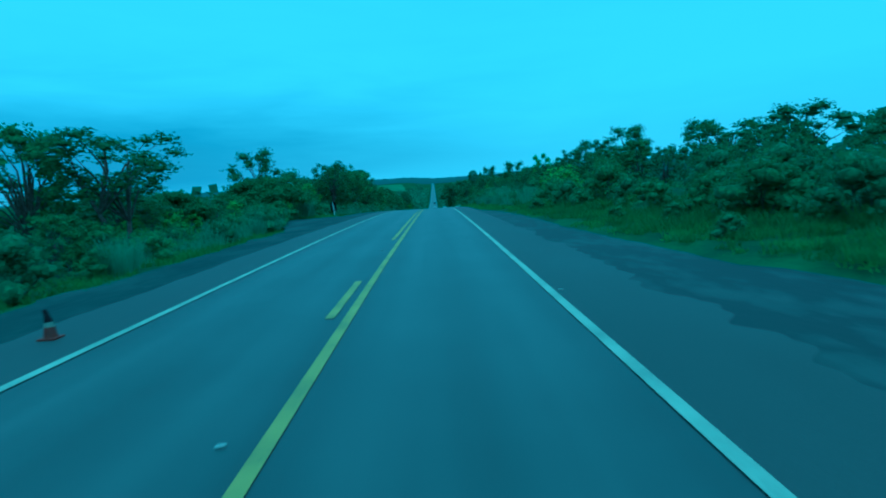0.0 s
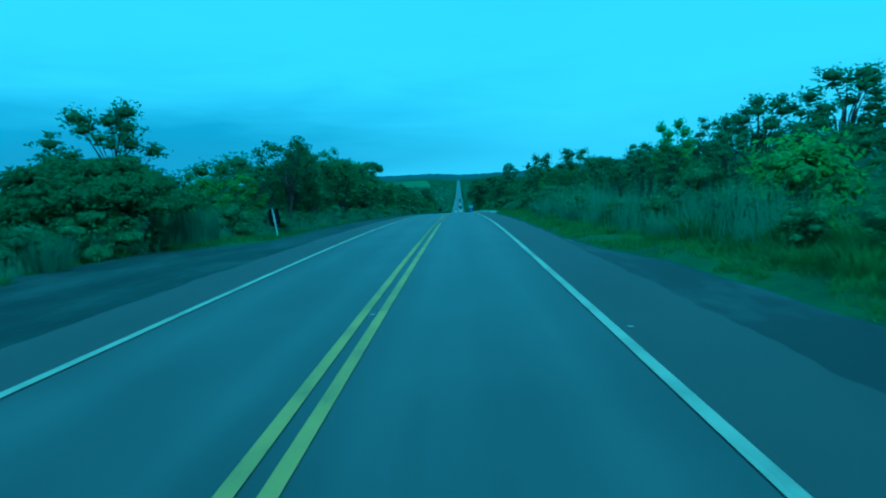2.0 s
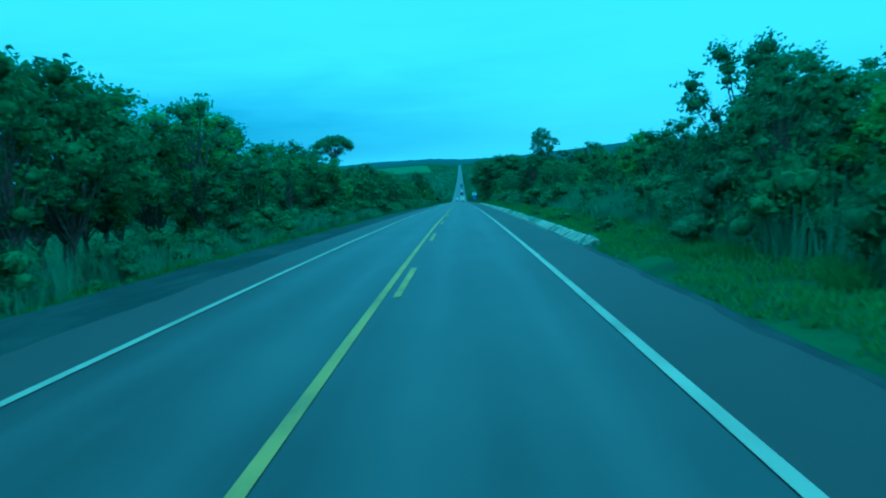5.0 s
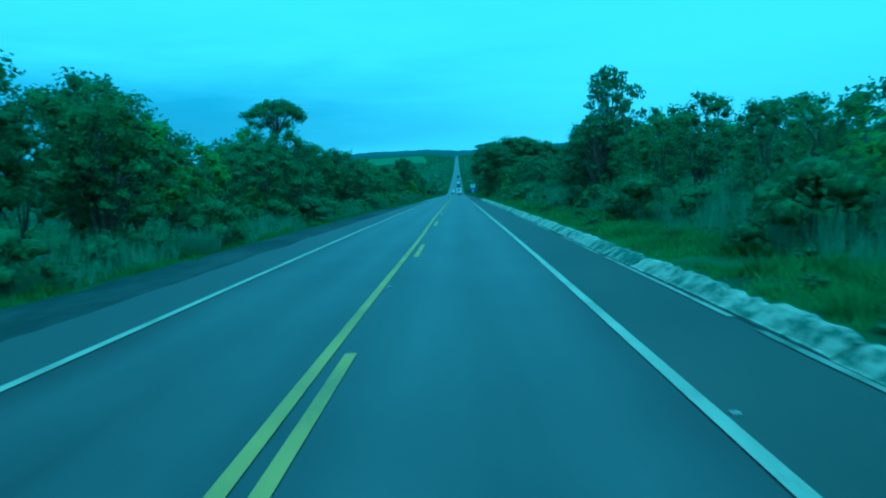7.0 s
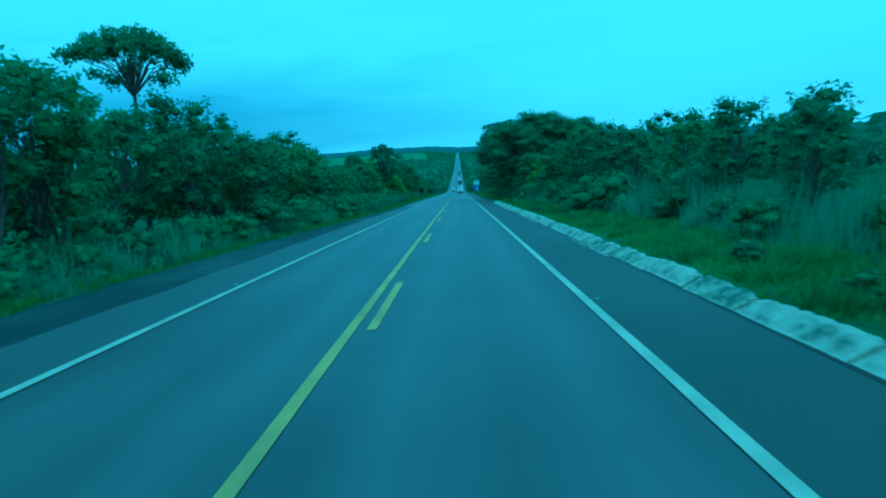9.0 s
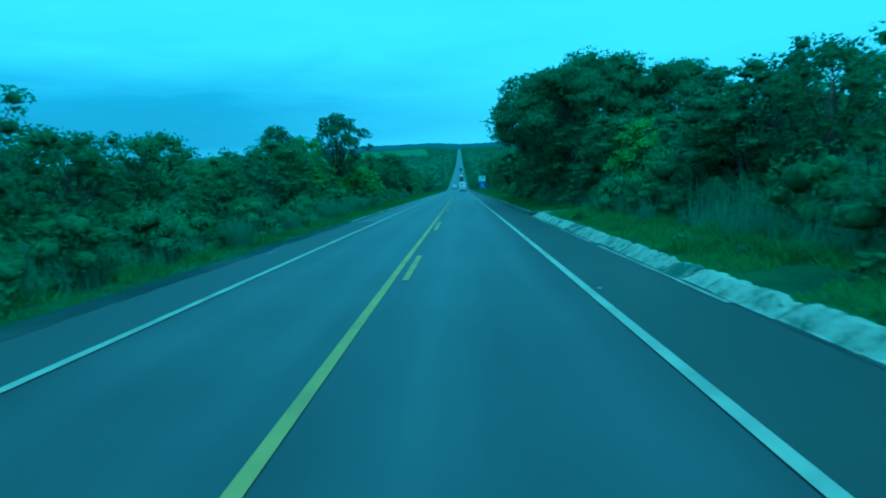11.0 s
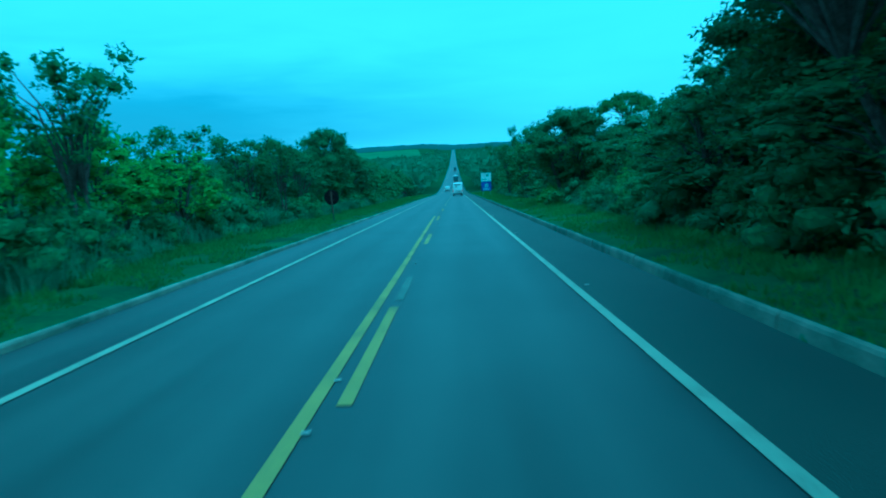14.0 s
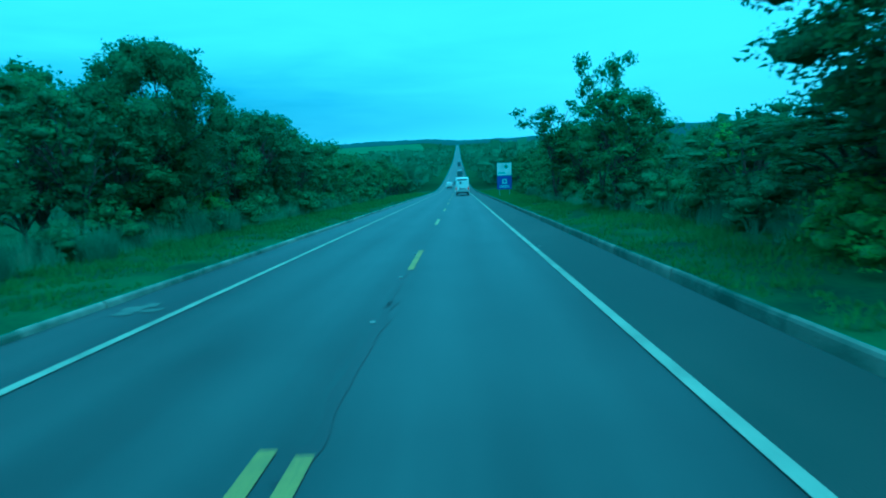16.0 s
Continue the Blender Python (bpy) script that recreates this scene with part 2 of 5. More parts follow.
KERB = material("dirty_kerb_concrete", (0.135, 0.142, 0.110), (0.065, 0.074, 0.052), (0.225, 0.225, 0.180), scale=1.5, fine=20, bump=0.5, per="object", spread=0.22)
KERB_PALE = material("pale_kerb_concrete", (0.205, 0.212, 0.170), (0.10, 0.11, 0.08), (0.32, 0.32, 0.26), scale=1.5, fine=20, bump=0.5, per="object", spread=0.22)
SOIL = material("grassy_ground", (0.047, 0.080, 0.030), (0.028, 0.038, 0.021), (0.076, 0.122, 0.041), spec=0.05, scale=0.5, fine=8, bump=0.8)
FIELD = material("pale_green_field", (0.105, 0.165, 0.080), (0.080, 0.125, 0.065), (0.135, 0.195, 0.095), spec=0.0, scale=0.01, fine=0.2, bump=0)
WOODLAND = material("far_woodland", (0.045, 0.078, 0.034), (0.030, 0.052, 0.024), (0.085, 0.130, 0.055), spec=0.0, scale=0.012, fine=0.15, bump=0)
BARK = material("grey_brown_bark", (0.075, 0.062, 0.05), (0.03, 0.026, 0.022), (0.16, 0.14, 0.12), scale=5, fine=40, bump=0.6)
LEAF_DARK = leafy("dark_foliage", (0.080, 0.114, 0.046), (0.128, 0.172, 0.062), (0.190, 0.245, 0.078))
LEAF_MID = leafy("green_foliage", (0.074, 0.108, 0.036), (0.126, 0.176, 0.053), (0.209, 0.275, 0.074))
LEAF_LIGHT = leafy("light_green_foliage", (0.130, 0.200, 0.034), (0.215, 0.325, 0.052), (0.320, 0.450, 0.068))
GRASS = leafy("verge_grass", (0.064, 0.122, 0.026), (0.100, 0.190, 0.038), (0.155, 0.265, 0.056))
TALL_GRASS = leafy("grey_green_tall_grass", (0.119, 0.150, 0.082), (0.189, 0.225, 0.120), (0.290, 0.310, 0.170))
WEED = leafy("olive_weeds", (0.050, 0.080, 0.020), (0.085, 0.135, 0.030), (0.135, 0.200, 0.045))
# lighter and bluer than the near leaves: distance haze mixed into the colour
FAR_LEAF = leafy("haze_paled_woods", (0.075, 0.125, 0.065), (0.115, 0.190, 0.095), (0.165, 0.265, 0.120))
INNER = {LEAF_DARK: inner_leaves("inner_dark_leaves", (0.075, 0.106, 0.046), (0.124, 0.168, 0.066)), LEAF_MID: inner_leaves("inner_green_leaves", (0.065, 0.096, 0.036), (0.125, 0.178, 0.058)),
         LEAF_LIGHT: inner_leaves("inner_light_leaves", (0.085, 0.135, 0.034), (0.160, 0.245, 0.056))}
WHITE_BODY = material("white_vehicle_paint", (0.72, 0.73, 0.73), (0.62, 0.63, 0.63), (0.76, 0.77, 0.77), rough=0.3, scale=1.5, fine=12, bump=0)
GREY_BODY = plain("grey_vehicle_paint", (0.12, 0.13, 0.14), 0.3)
BLACK = plain("black_plastic", (0.012, 0.012, 0.013), 0.6)
RUBBER = plain("tyre_rubber", (0.015, 0.015, 0.015), 0.8)
GLASS = plain("dark_window_glass", (0.02, 0.025, 0.03), 0.06)
RED_LENS = plain("red_lamp_lens", (0.35, 0.012, 0.01), 0.2)
RIDGE = plain("far_ridge_haze_glow", (0.030, 0.045, 0.034), 1.0)
# aerial haze over the ridge is put in as a faint blue emission
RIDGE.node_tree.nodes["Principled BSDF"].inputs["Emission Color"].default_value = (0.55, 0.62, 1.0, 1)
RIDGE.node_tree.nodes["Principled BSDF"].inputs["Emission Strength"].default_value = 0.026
STEEL = plain("galvanised_steel", (0.35, 0.36, 0.37), 0.45, 0.8)
SIGN_BACK = material("dark_sign_back", (0.011, 0.009, 0.011), rough=0.8, scale=3, fine=30, bump=0.1, spec=0.1)
POST_WHITE = material("dirty_white_post", (0.62, 0.62, 0.60), (0.4, 0.4, 0.38), rough=0.6, scale=4, fine=30)
POST_BROWN = material("brown_wooden_post", (0.07, 0.05, 0.035), scale=5, fine=40)
SIGN_WHITE = material("white_sign_sheet", (0.60, 0.62, 0.62), (0.5, 0.52, 0.52), rough=0.5, scale=1, fine=15, bump=0)
SIGN_BLUE = material("blue_sign_sheet", (0.03, 0.07, 0.34), (0.025, 0.055, 0.28), (0.04, 0.09, 0.40), rough=0.5, scale=1, fine=15, bump=0)
SIGN_GREEN = plain("green_sign_print", (0.05, 0.20, 0.10), 0.5)
CONE_ORANGE = material("dirty_orange_cone", (0.065, 0.015, 0.009), (0.030, 0.009, 0.006), rough=0.6, scale=6, fine=40)
PAPER = plain("pale_litter", (0.65, 0.66, 0.66), 0.7)

# ---- the road's profile and the lie of the land ----
GRADES = ((-400, 0.006), (-60, 0.004), (0, -0.001), (25, -0.006), (50, -0.018), (75, -0.035), (100, -0.046), (140, -0.053), (200, -0.057),
          (390, -0.060), (480, -0.014), (620, 0.0), (900, 0.0), (1100, 0.022), (2300, 0.022), (2500, 0.0), (4900, 0.0))
STATION = np.arange(-400.0, 4900.0, 1.0)
SLOPE = np.interp(STATION, [g[0] for g in GRADES], [g[1] for g in GRADES])
RISE = np.concatenate([[0], np.cumsum((SLOPE[1:] + SLOPE[:-1]) / 2)])
RISE = RISE - np.interp(0, STATION, RISE)


def zr(y):
    """Height of the road at station y."""
    return float(np.interp(y, STATION, RISE))


def smooth(a, b, v):
    v = min(1.0, max(0.0, (v - a) / (b - a)))
    return v * v * (3 - 2 * v)


def apron_edge(y):
    return float(np.interp(y, (-20, 8, 15, 20, 24, 33, 39, 44, 48, 52, 90, 110), (9.6, 8.8, 7.6, 7.3, 7.1, 7.0, 6.8, 6.5, 5.7, 5.4, 5.4, 5.35)))


def track_mouth(y):
    """How far the dirt track entering from the west is open at station y, 0 to 1."""
    return smooth(31.0, 46.0, y) * (1 - smooth(51.0, 57.0, y))


def dirt_edge(y):
    return -7.1 - 0.5 * smooth(30, 60, y) * (1 - smooth(70, 120, y)) - 4.2 * track_mouth(y) + 1.3 * smooth(160, 195, y)


def land(x, y):
    """Height of the ground beside the road."""
    d = abs(x)
    z = zr(y)
    if x < 0:
        cross = np.interp(d, (5.3, 7, 10, 16, 60, 300, 900), (-0.10, -0.06, -0.40, -0.5, -2.0, -8.0, -16.0)) if y < 211 else \
            np.interp(d, (5.3, 5.5, 7, 10, 16, 60, 300, 900), (-0.10, 0.10, 0.10, 0.0, -0.3, -1.5, -8.0, -16.0))
        m = smooth(33, 39.5, y) * (1 - smooth(58, 66, y)) * (1 - smooth(12, 17, d))
        cross = cross * (1 - m) + (-0.03 - 0.006 * (d - 5)) * m
    else:
        hill = smooth(225, 300, y) * (1 - smooth(380, 520, y))
        cross = np.interp(d, (5.3, 6.0, 7, 10, 16, 40, 300, 900), (-0.10, 0.06, 0.08, 0.25, 0.8 + 0.2 * hill, 1.8 + 0.8 * hill, 3.0, -6.0))
        if y < 104:
            low = 1 - smooth(apron_edge(y) - 0.35, apron_edge(y) + 0.5, d)
            cross = cross * (1 - low) - 0.08 * low
    far = smooth(12, 60, d)
    z += cross + far * 1.2 * noise.noise((x * 0.03, y * 0.03, 0.0)) * min(1.0, d / 200 + 0.2)
    if d > 6:
        z += 0.10 * noise.noise((x * 0.5, y * 0.5, 3.0)) * smooth(6, 9, d)
    away = smooth(120, 700, d)
    z += away * 14 * noise.noise((x * 0.0016, y * 0.0016, 7.0))
    if x < 0:
        z += 15 * smooth(1300, 1750, y) * smooth(15, 130, d)
    return z


def part(name, bm, mat, parent=None, label=""):
    """Links a bmesh as one mesh object under a thing or a part."""
    me = bpy.data.meshes.new(name)
    bm.to_mesh(me)
    bm.free()
    me.materials.append(mat)
    ob = new(name, me)
    if parent:
        ob.parent = parent
    if label:
        ob["label"] = label
    return ob


def sheet(name, rows, mat, parent=None, smooth_shade=True, kind="structure", label="", category=""):
    """A surface through rows of points."""
    k = len(rows[0])
    verts = [p for r in rows for p in r]
    faces = [(i * k + j, i * k + j + 1, (i + 1) * k + j + 1, (i + 1) * k + j) for i in range(len(rows) - 1) for j in range(k - 1)]
    return raw(name, verts, faces, mat, parent, smooth_shade, kind, label, category)


def raw(name, verts, faces, mat, parent=None, smooth_shade=False, kind="", label="", category=""):
    me = bpy.data.meshes.new(name)
    me.from_pydata([tuple(map(float, v)) for v in verts], [], faces)
    me.materials.append(mat)
    if smooth_shade:
        me.polygons.foreach_set("use_smooth", [True] * len(me.polygons))
    ob = new(name, me)
    if parent:
        ob.parent = parent
    return tagged(ob, label, category, "", kind)


def box(bm, x0, x1, y0, y1, z0, z1, bevel=0.0):
    g = bmesh.ops.create_cube(bm, size=1.0)
    for v in g["verts"]:
        v.co = ((x0 + x1) / 2 + v.co.x * (x1 - x0), (y0 + y1) / 2 + v.co.y * (y1 - y0), (z0 + z1) / 2 + v.co.z * (z1 - z0))
    if bevel:
        edges = list({e for v in g["verts"] for e in v.link_edges})
        bmesh.ops.bevel(bm, geom=edges, offset=bevel, segments=2, affect="EDGES", profile=0.5)
    return bm


def tube(bm, a, b, ra, rb, sides=6):
    a, b = Vector(a), Vector(b)
    q = (b - a).to_track_quat("Z", "Y")
    rings = []
    for p, r in ((a, ra), (b, rb)):
        rings.append([bm.verts.new(p + q @ Vector((r * math.cos(i * math.tau / sides), r * math.sin(i * math.tau / sides), 0))) for i in range(sides)])
    for i in range(sides):
        j = (i + 1) % sides
        bm.faces.new((rings[0][i], rings[0][j], rings[1][j], rings[1][i]))
    bm.faces.new(rings[1])
    bm.faces.new(rings[0][::-1])
    return bm


def empty(name, label, category, group="", at=(0, 0, 0), turn=0.0):
    e = new(name)
    e.empty_display_size = 0.2
    e.matrix_basis = pose(*at, 0, 0, turn)
    return tagged(e, label, category, group)


def spaced(a, b, near, far):
    out, y = [], a
    while y < b:
        out.append(y)
        y += near if y < 420 else far
    return out + [b]


# ---- ground ----
XS = [-4200, -3300, -2500, -1900, -1400, -1000, -700, -480, -330, -220, -150, -100, -70, -50, -36, -26, -20, -16, -13, -11, -9.5, -8.3, -7.4, -6.8, -6.2, -5.7, -5.35, -5.0,
      0, 5.0, 5.35, 5.7, 6.2, 6.8, 7.4, 8.3, 9.5, 11, 13, 16, 20, 26, 36, 50, 70, 100, 150, 220, 330, 480, 700, 1000, 1400, 1900, 2500, 3300, 4200]
YS = [-380, -200, -100, -50, -25] + spaced(-10, 420, 1.5, 9) + spaced(430, 1000, 9, 9) + spaced(1020, 2600, 30, 30) + spaced(2640, 4850, 65, 65)
ground = sheet("ground", [[(x, y, land(x, y)) for x in XS] for y in YS], SOIL, label="grassy and wooded ground running out to low hills", category="ground")
ground.data.materials.append(WOODLAND)
for f in ground.data.polygons:
    f.material_index = int(abs(f.center.x) > 18 or f.center.y > 420)
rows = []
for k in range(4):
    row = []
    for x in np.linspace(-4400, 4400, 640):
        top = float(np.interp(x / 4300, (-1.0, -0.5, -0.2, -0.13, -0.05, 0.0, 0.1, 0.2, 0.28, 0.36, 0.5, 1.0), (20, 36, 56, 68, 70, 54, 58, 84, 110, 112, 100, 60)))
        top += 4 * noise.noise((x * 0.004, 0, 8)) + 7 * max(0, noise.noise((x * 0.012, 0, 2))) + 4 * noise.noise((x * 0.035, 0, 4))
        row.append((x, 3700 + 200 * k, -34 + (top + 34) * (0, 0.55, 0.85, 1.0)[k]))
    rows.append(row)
sheet("backdrop_ridge", rows, RIDGE, label="far dark green ridge closing the valley, its blue haze put in as a glow", category="ridge")
RY = [-380, -200, -100, -50, -25] + spaced(-12, 420, 2, 8) + spaced(430, 2480, 8, 8)
road = sheet("road", [[(x, y, zr(y)) for x in (-5.3, -3.65, 0, 3.65, 5.3)] for y in RY], ASPHALT, label="straight worn grey asphalt two-lane highway", category="road")


def strip(name, x0, x1, y0, y1, mat, dz=0.004, step=2.0, wob=0.0, parent=None, kind="", label="", category=""):
    """A band along the road between two offsets (numbers or functions of y)."""
    f0 = x0 if callable(x0) else (lambda y: x0)
    f1 = x1 if callable(x1) else (lambda y: x1)
    n = max(1, round((y1 - y0) / step))
    rows = []
    for i in range(n + 1):
        y = y0 + (y1 - y0) * i / n
        a, b = f0(y), f1(y)
        if wob:
            b += wob * (noise.noise((y * 0.35, 5.0 + x_sign(b), 0)) + 0.5 * noise.noise((y * 1.3, 9.0, 0)))
        rows.append([(a + (b - a) * k / 3, y, zr(y) + dz) for k in range(4)] if wob else [(a, y, zr(y) + dz), (b, y, zr(y) + dz)])
    return sheet(name, rows, mat, parent, True, kind, label, category)


def x_sign(v):
    return 0.0 if v < 0 else 20.0


# ---- shoulders ----
strip("shoulder_east", 3.56, lambda y: 5.16 + (0.12 + 0.42 * (1 - smooth(18, 40, y))) * noise.noise((y * 0.55, 3.0, 0)) + (0.06 + 0.22 * (1 - smooth(18, 40, y))) * noise.noise((y * 1.9, 8.0, 0)) + 0.2 * (1 - smooth(15, 35, y)), -50, 93, PALE_SHOULDER, 0.010, 0.16, kind="structure", label="grey asphalt shoulder with a broken outer edge", category="shoulder")
strip("shoulder_east_lower", 3.56, 5.3, 93, 700, OLD_ASPHALT, 0.006, 3.0, kind="structure", label="dark patched asphalt shoulder beside the lane", category="shoulder")
strip("shoulder_west", -3.56, lambda y: -5.16 - 0.14 * noise.noise((y * 0.35, 13.0, 0)) - 0.07 * noise.noise((y * 1.9, 18.0, 0)), -50, 93, PALE_SHOULDER, 0.010, 0.4, kind="structure", label="grey asphalt shoulder with a broken outer edge", category="shoulder")
strip("shoulder_west_lower", -3.56, lambda y: -5.16 - 0.14 * noise.noise((y * 0.35, 13.0, 0)) - 0.07 * noise.noise((y * 1.9, 18.0, 0)), 93, 211, SMOOTH_SHOULDER, 0.010, 0.4, kind="structure", label="smooth grey asphalt shoulder level with the lane", category="shoulder")


strip("apron_east", 4.85, lambda y: apron_edge(y) + 0.4 * (1 - 0.85 * smooth(40, 49, y)) * (noise.noise((y * 0.35, 25.0, 0)) + 0.5 * noise.noise((y * 1.3, 9.0, 0))), -40, 93, APRON, 0.004, 0.5, 0.001, kind="structure", label="eroded wet dirt and broken asphalt apron", category="dirt")
strip("verge_dirt_west", -4.85, dirt_edge, -40, 211, GRAVEL, 0.004, 0.5, -0.5, kind="structure",
      label="bare grey gravel and dirt edge of the road", category="dirt")

# ---- road markings ----


def off(y):
    """The painted centre pair wanders a little from the true middle."""
    return float(np.interp(y, (0, 14, 30, 55, 75, 112, 130, 147, 190, 217, 245, 268, 284), (-0.12, -0.12, -0.03, 0.02, 0.0, -0.05, 0.06, -0.04, -0.02, 0.05, 0.05, -0.05, -0.03)))


marks = empty("road_marking", "painted white edge lines and yellow centre lines", "road marking")
marks["kind"] = "structure"


def edge_off(y):
    """The eastern edge line swings out a little on the way down."""
    return float(np.interp(y, (0, 35, 50, 62, 80, 125, 150), (0, 0, 0.04, 0.09, 0.06, 0.05, 0)))


strip("edge_line", -3.575, -3.425, -40, 1500, WHITE_PAINT, 0.014, 4, parent=marks)
strip("edge_line", lambda y: 3.425 + edge_off(y), lambda y: 3.575 + edge_off(y), -40, 1500, WHITE_PAINT, 0.014, 4, parent=marks)
strip("centre_line", lambda y: 0.08 + off(y), lambda y: 0.23 + off(y), -40, 67.7, YELLOW_PAINT, 0.010, 4, parent=marks)
strip("centre_line", lambda y: -0.23 + off(y), lambda y: -0.08 + off(y), 22.5, 52, YELLOW_PAINT, 0.010, 4, parent=marks)
strip("centre_line", lambda y: -0.23 + off(y), lambda y: -0.08 + off(y), 52, 78, FADED_YELLOW, 0.010, 2, parent=marks)
strip("centre_line", lambda y: -0.23 + off(y), lambda y: -0.08 + off(y), 78, 271.0, YELLOW_PAINT, 0.010, 4, parent=marks)
for a in (-17.5, -4.4, 8.85):
    strip("centre_dash", -0.23 + off(a), -0.08 + off(a), a, a + 3.6, YELLOW_PAINT, 0.010, 1.5, parent=marks)
for a, b in ((73.4, 77.5), (86.0, 90.1), (98.6, 102.7), (111.2, 115.3), (124.8, 128.4), (138.3, 142.3), (151.3, 155.4), (164.1, 168.2), (176.8, 180.9), (189.7, 193.8), (202.8, 208.1), (221.9, 226.0),
             (236.0, 240.4), (251.2, 255.5), (266.2, 270.9), (280.1, 284.0), (294.8, 298.9)):
    strip("centre_dash", 0.08 + off(a), 0.23 + off(a), a, b, YELLOW_PAINT if a < 290 else PALE_YELLOW, 0.010, 1.5, parent=marks)
for i in range(8):
    a = 308.5 + 13.5 * i
    strip("centre_dash", 0.08, 0.23, a, a + 4.1, PALE_YELLOW, 0.010, 1.5, parent=marks)
for i in range(60):
    a = 416.5 + 13.5 * i
    strip("centre_dash", 0.0, 0.16, a, a + 4.1, PALE_YELLOW, 0.012, 2, parent=marks)


for x, y0, y1, w in ((0.10, 270.5, 276.5, 0.22), (0.05, 276, 283, 0.16), (0.16, 208.6, 213.0, 0.16)):
    strip("asphalt_stain", (lambda y, x=x, w=w: x - w / 2 * (0.6 + noise.noise((y * 1.1, x, 0)))), (lambda y, x=x, w=w: x + w / 2 * (0.8 + noise.noise((y * 1.3, x + 7, 0)))), y0, y1, STAIN, 0.006, 0.25, parent=marks)
for a, b in ((228.2, 231.7), (241.0, 243.6)):
    strip("worn_dash", 0.10 + off(a), 0.26 + off(a), a, b, OLD_PAINT, 0.010, 1.0, parent=marks)
for x, y, long, w in ((0.72, 217.0, 0.30, 0.16), (0.86, 216.6, 0.22, 0.2), (1.06, 215.3, 0.28, 0.16), (0.76, 214.7, 0.5, 0.10), (1.12, 214.9, 0.5, 0.12), (0.82, 213.9, 0.7, 0.10), (1.02, 213.5, 0.3, 0.3), (0.86, 212.9, 0.5, 0.24), (0.66, 218.6, 0.2, 0.14)):
    strip("asphalt_stain", (lambda q, x=x, w=w: x - w / 2 * (0.7 + noise.noise((q * 5, x * 9, 1)))), (lambda q, x=x, w=w: x + w / 2 * (0.7 + noise.noise((q * 6, x * 9 + 3, 1)))), y - long / 2, y + long / 2, STAIN, 0.006, 0.06, parent=marks)
for x, y0, y1, w in ((-4.4, 276.0, 277.0, 0.5), (-4.05, 276.2, 276.5, 0.5), (-4.1, 234.6, 236.0, 0.10), (-4.87, 195.9, 196.7, 0.05), (-4.78, 211.8, 212.8, 0.06)):
    strip("chalk_mark", (lambda y, x=x, w=w: x - w / 2 * (0.7 + noise.noise((y * 6, x, 1)))), (lambda y, x=x, w=w: x + w / 2 * (0.7 + noise.noise((y * 7, x + 3, 1)))), y0, y1, OLD_PAINT if w > 0.2 else WHITE_PAINT, 0.011, 0.08, parent=marks)


def stud(x, y):
    bm = bmesh.new()
    box(bm, -0.042, 0.042, -0.018, 0.018, 0, 0.014, 0.005)
    ob = part("road_stud", bm, STUD)
    ob.matrix_basis = pose(x, y, zr(y) + 0.012)
    return tagged(ob, "small white plastic reflector stud on the asphalt", "road stud", "road studs")


first = stud(-0.34, 4.4)
for x, y in ((-0.33, 18.6), (3.70, 10.1), (3.74, 37.6), (3.74, 59.0), (3.72, 76), (3.72, 92), (3.72, 113.2), (3.72, 128), (3.72, 140), (3.70, 152.8), (3.72, 172),
             (3.72, 188), (3.70, 203.5), (3.71, 216.1), (3.76, 241.6), (3.72, 253.9), (3.72, 268), (3.72, 284), (-3.72, 60), (-3.72, 156), (-3.72, 172), (-3.68, 204), (-3.72, 236), (-3.72, 252),
             (0.0, 39), (0.0, 55), (0.02, 119.9), (0.0, 133.3), (0.33, 158), (0.33, 174), (0.16, 246.0), (0.0, 235.4), (0.0, 236.7), (0.0, 214.4), (-4.56, 220.1), (0.33, 262), (0.0, 275), (0.0, 279), (0.02, 283)):
    copy_thing(first, pose(x, y, zr(y) + 0.012))

# ---- kerbs ----


def bar_piece(name, outline, length, mat, parent, cut=0.012):
    """A prism along y with the outline (x, z), its ends chamfered a little."""
    verts, faces, k = [], [], len(outline)
    cx, cz = sum(p[0] for p in outline) / k, sum(p[1] for p in outline) / k
    for y, s in ((0, 0.985 - cut), (cut, 1.0), (length - cut, 1.0), (length, 0.985 - cut)):
        verts += [(cx + (x - cx) * s, y, cz + (z - cz) * s) for x, z in outline]
    for r in range(3):
        faces += [(r * k + i, r * k + (i + 1) % k, (r + 1) * k + (i + 1) % k, (r + 1) * k + i) for i in range(k)]
    faces += [tuple(range(k))[::-1], tuple(range(3 * k, 4 * k))]
    return raw(name, verts, faces, mat, parent)


def row_of(piece, parent, x, y0, y1, length, gap, seed, jitter, mirror=1):
    rng = random.Random(seed)
    y, made = y0, False
    while y < y1:
        ob = piece if not made else piece.copy()
        if made:
            scene.collection.objects.link(ob)
        made = True
        tilt = math.degrees(math.atan2(zr(y + length) - zr(y), length))
        ob.matrix_basis = pose(x + rng.uniform(-jitter, jitter), y, zr(y) + rng.uniform(-jitter, jitter) * 0.6, tilt + rng.uniform(-0.15, 0.15), rng.uniform(-1.5, 1.5), rng.uniform(-0.2, 0.2)) @ \
            Matrix.Diagonal((mirror, rng.uniform(0.99, 1.0), 1, 1))
        y += length + gap


gutter = empty("concrete_gutter", "pale sloping concrete drainage kerb in broken slabs", "kerb")
gutter["kind"] = "structure"


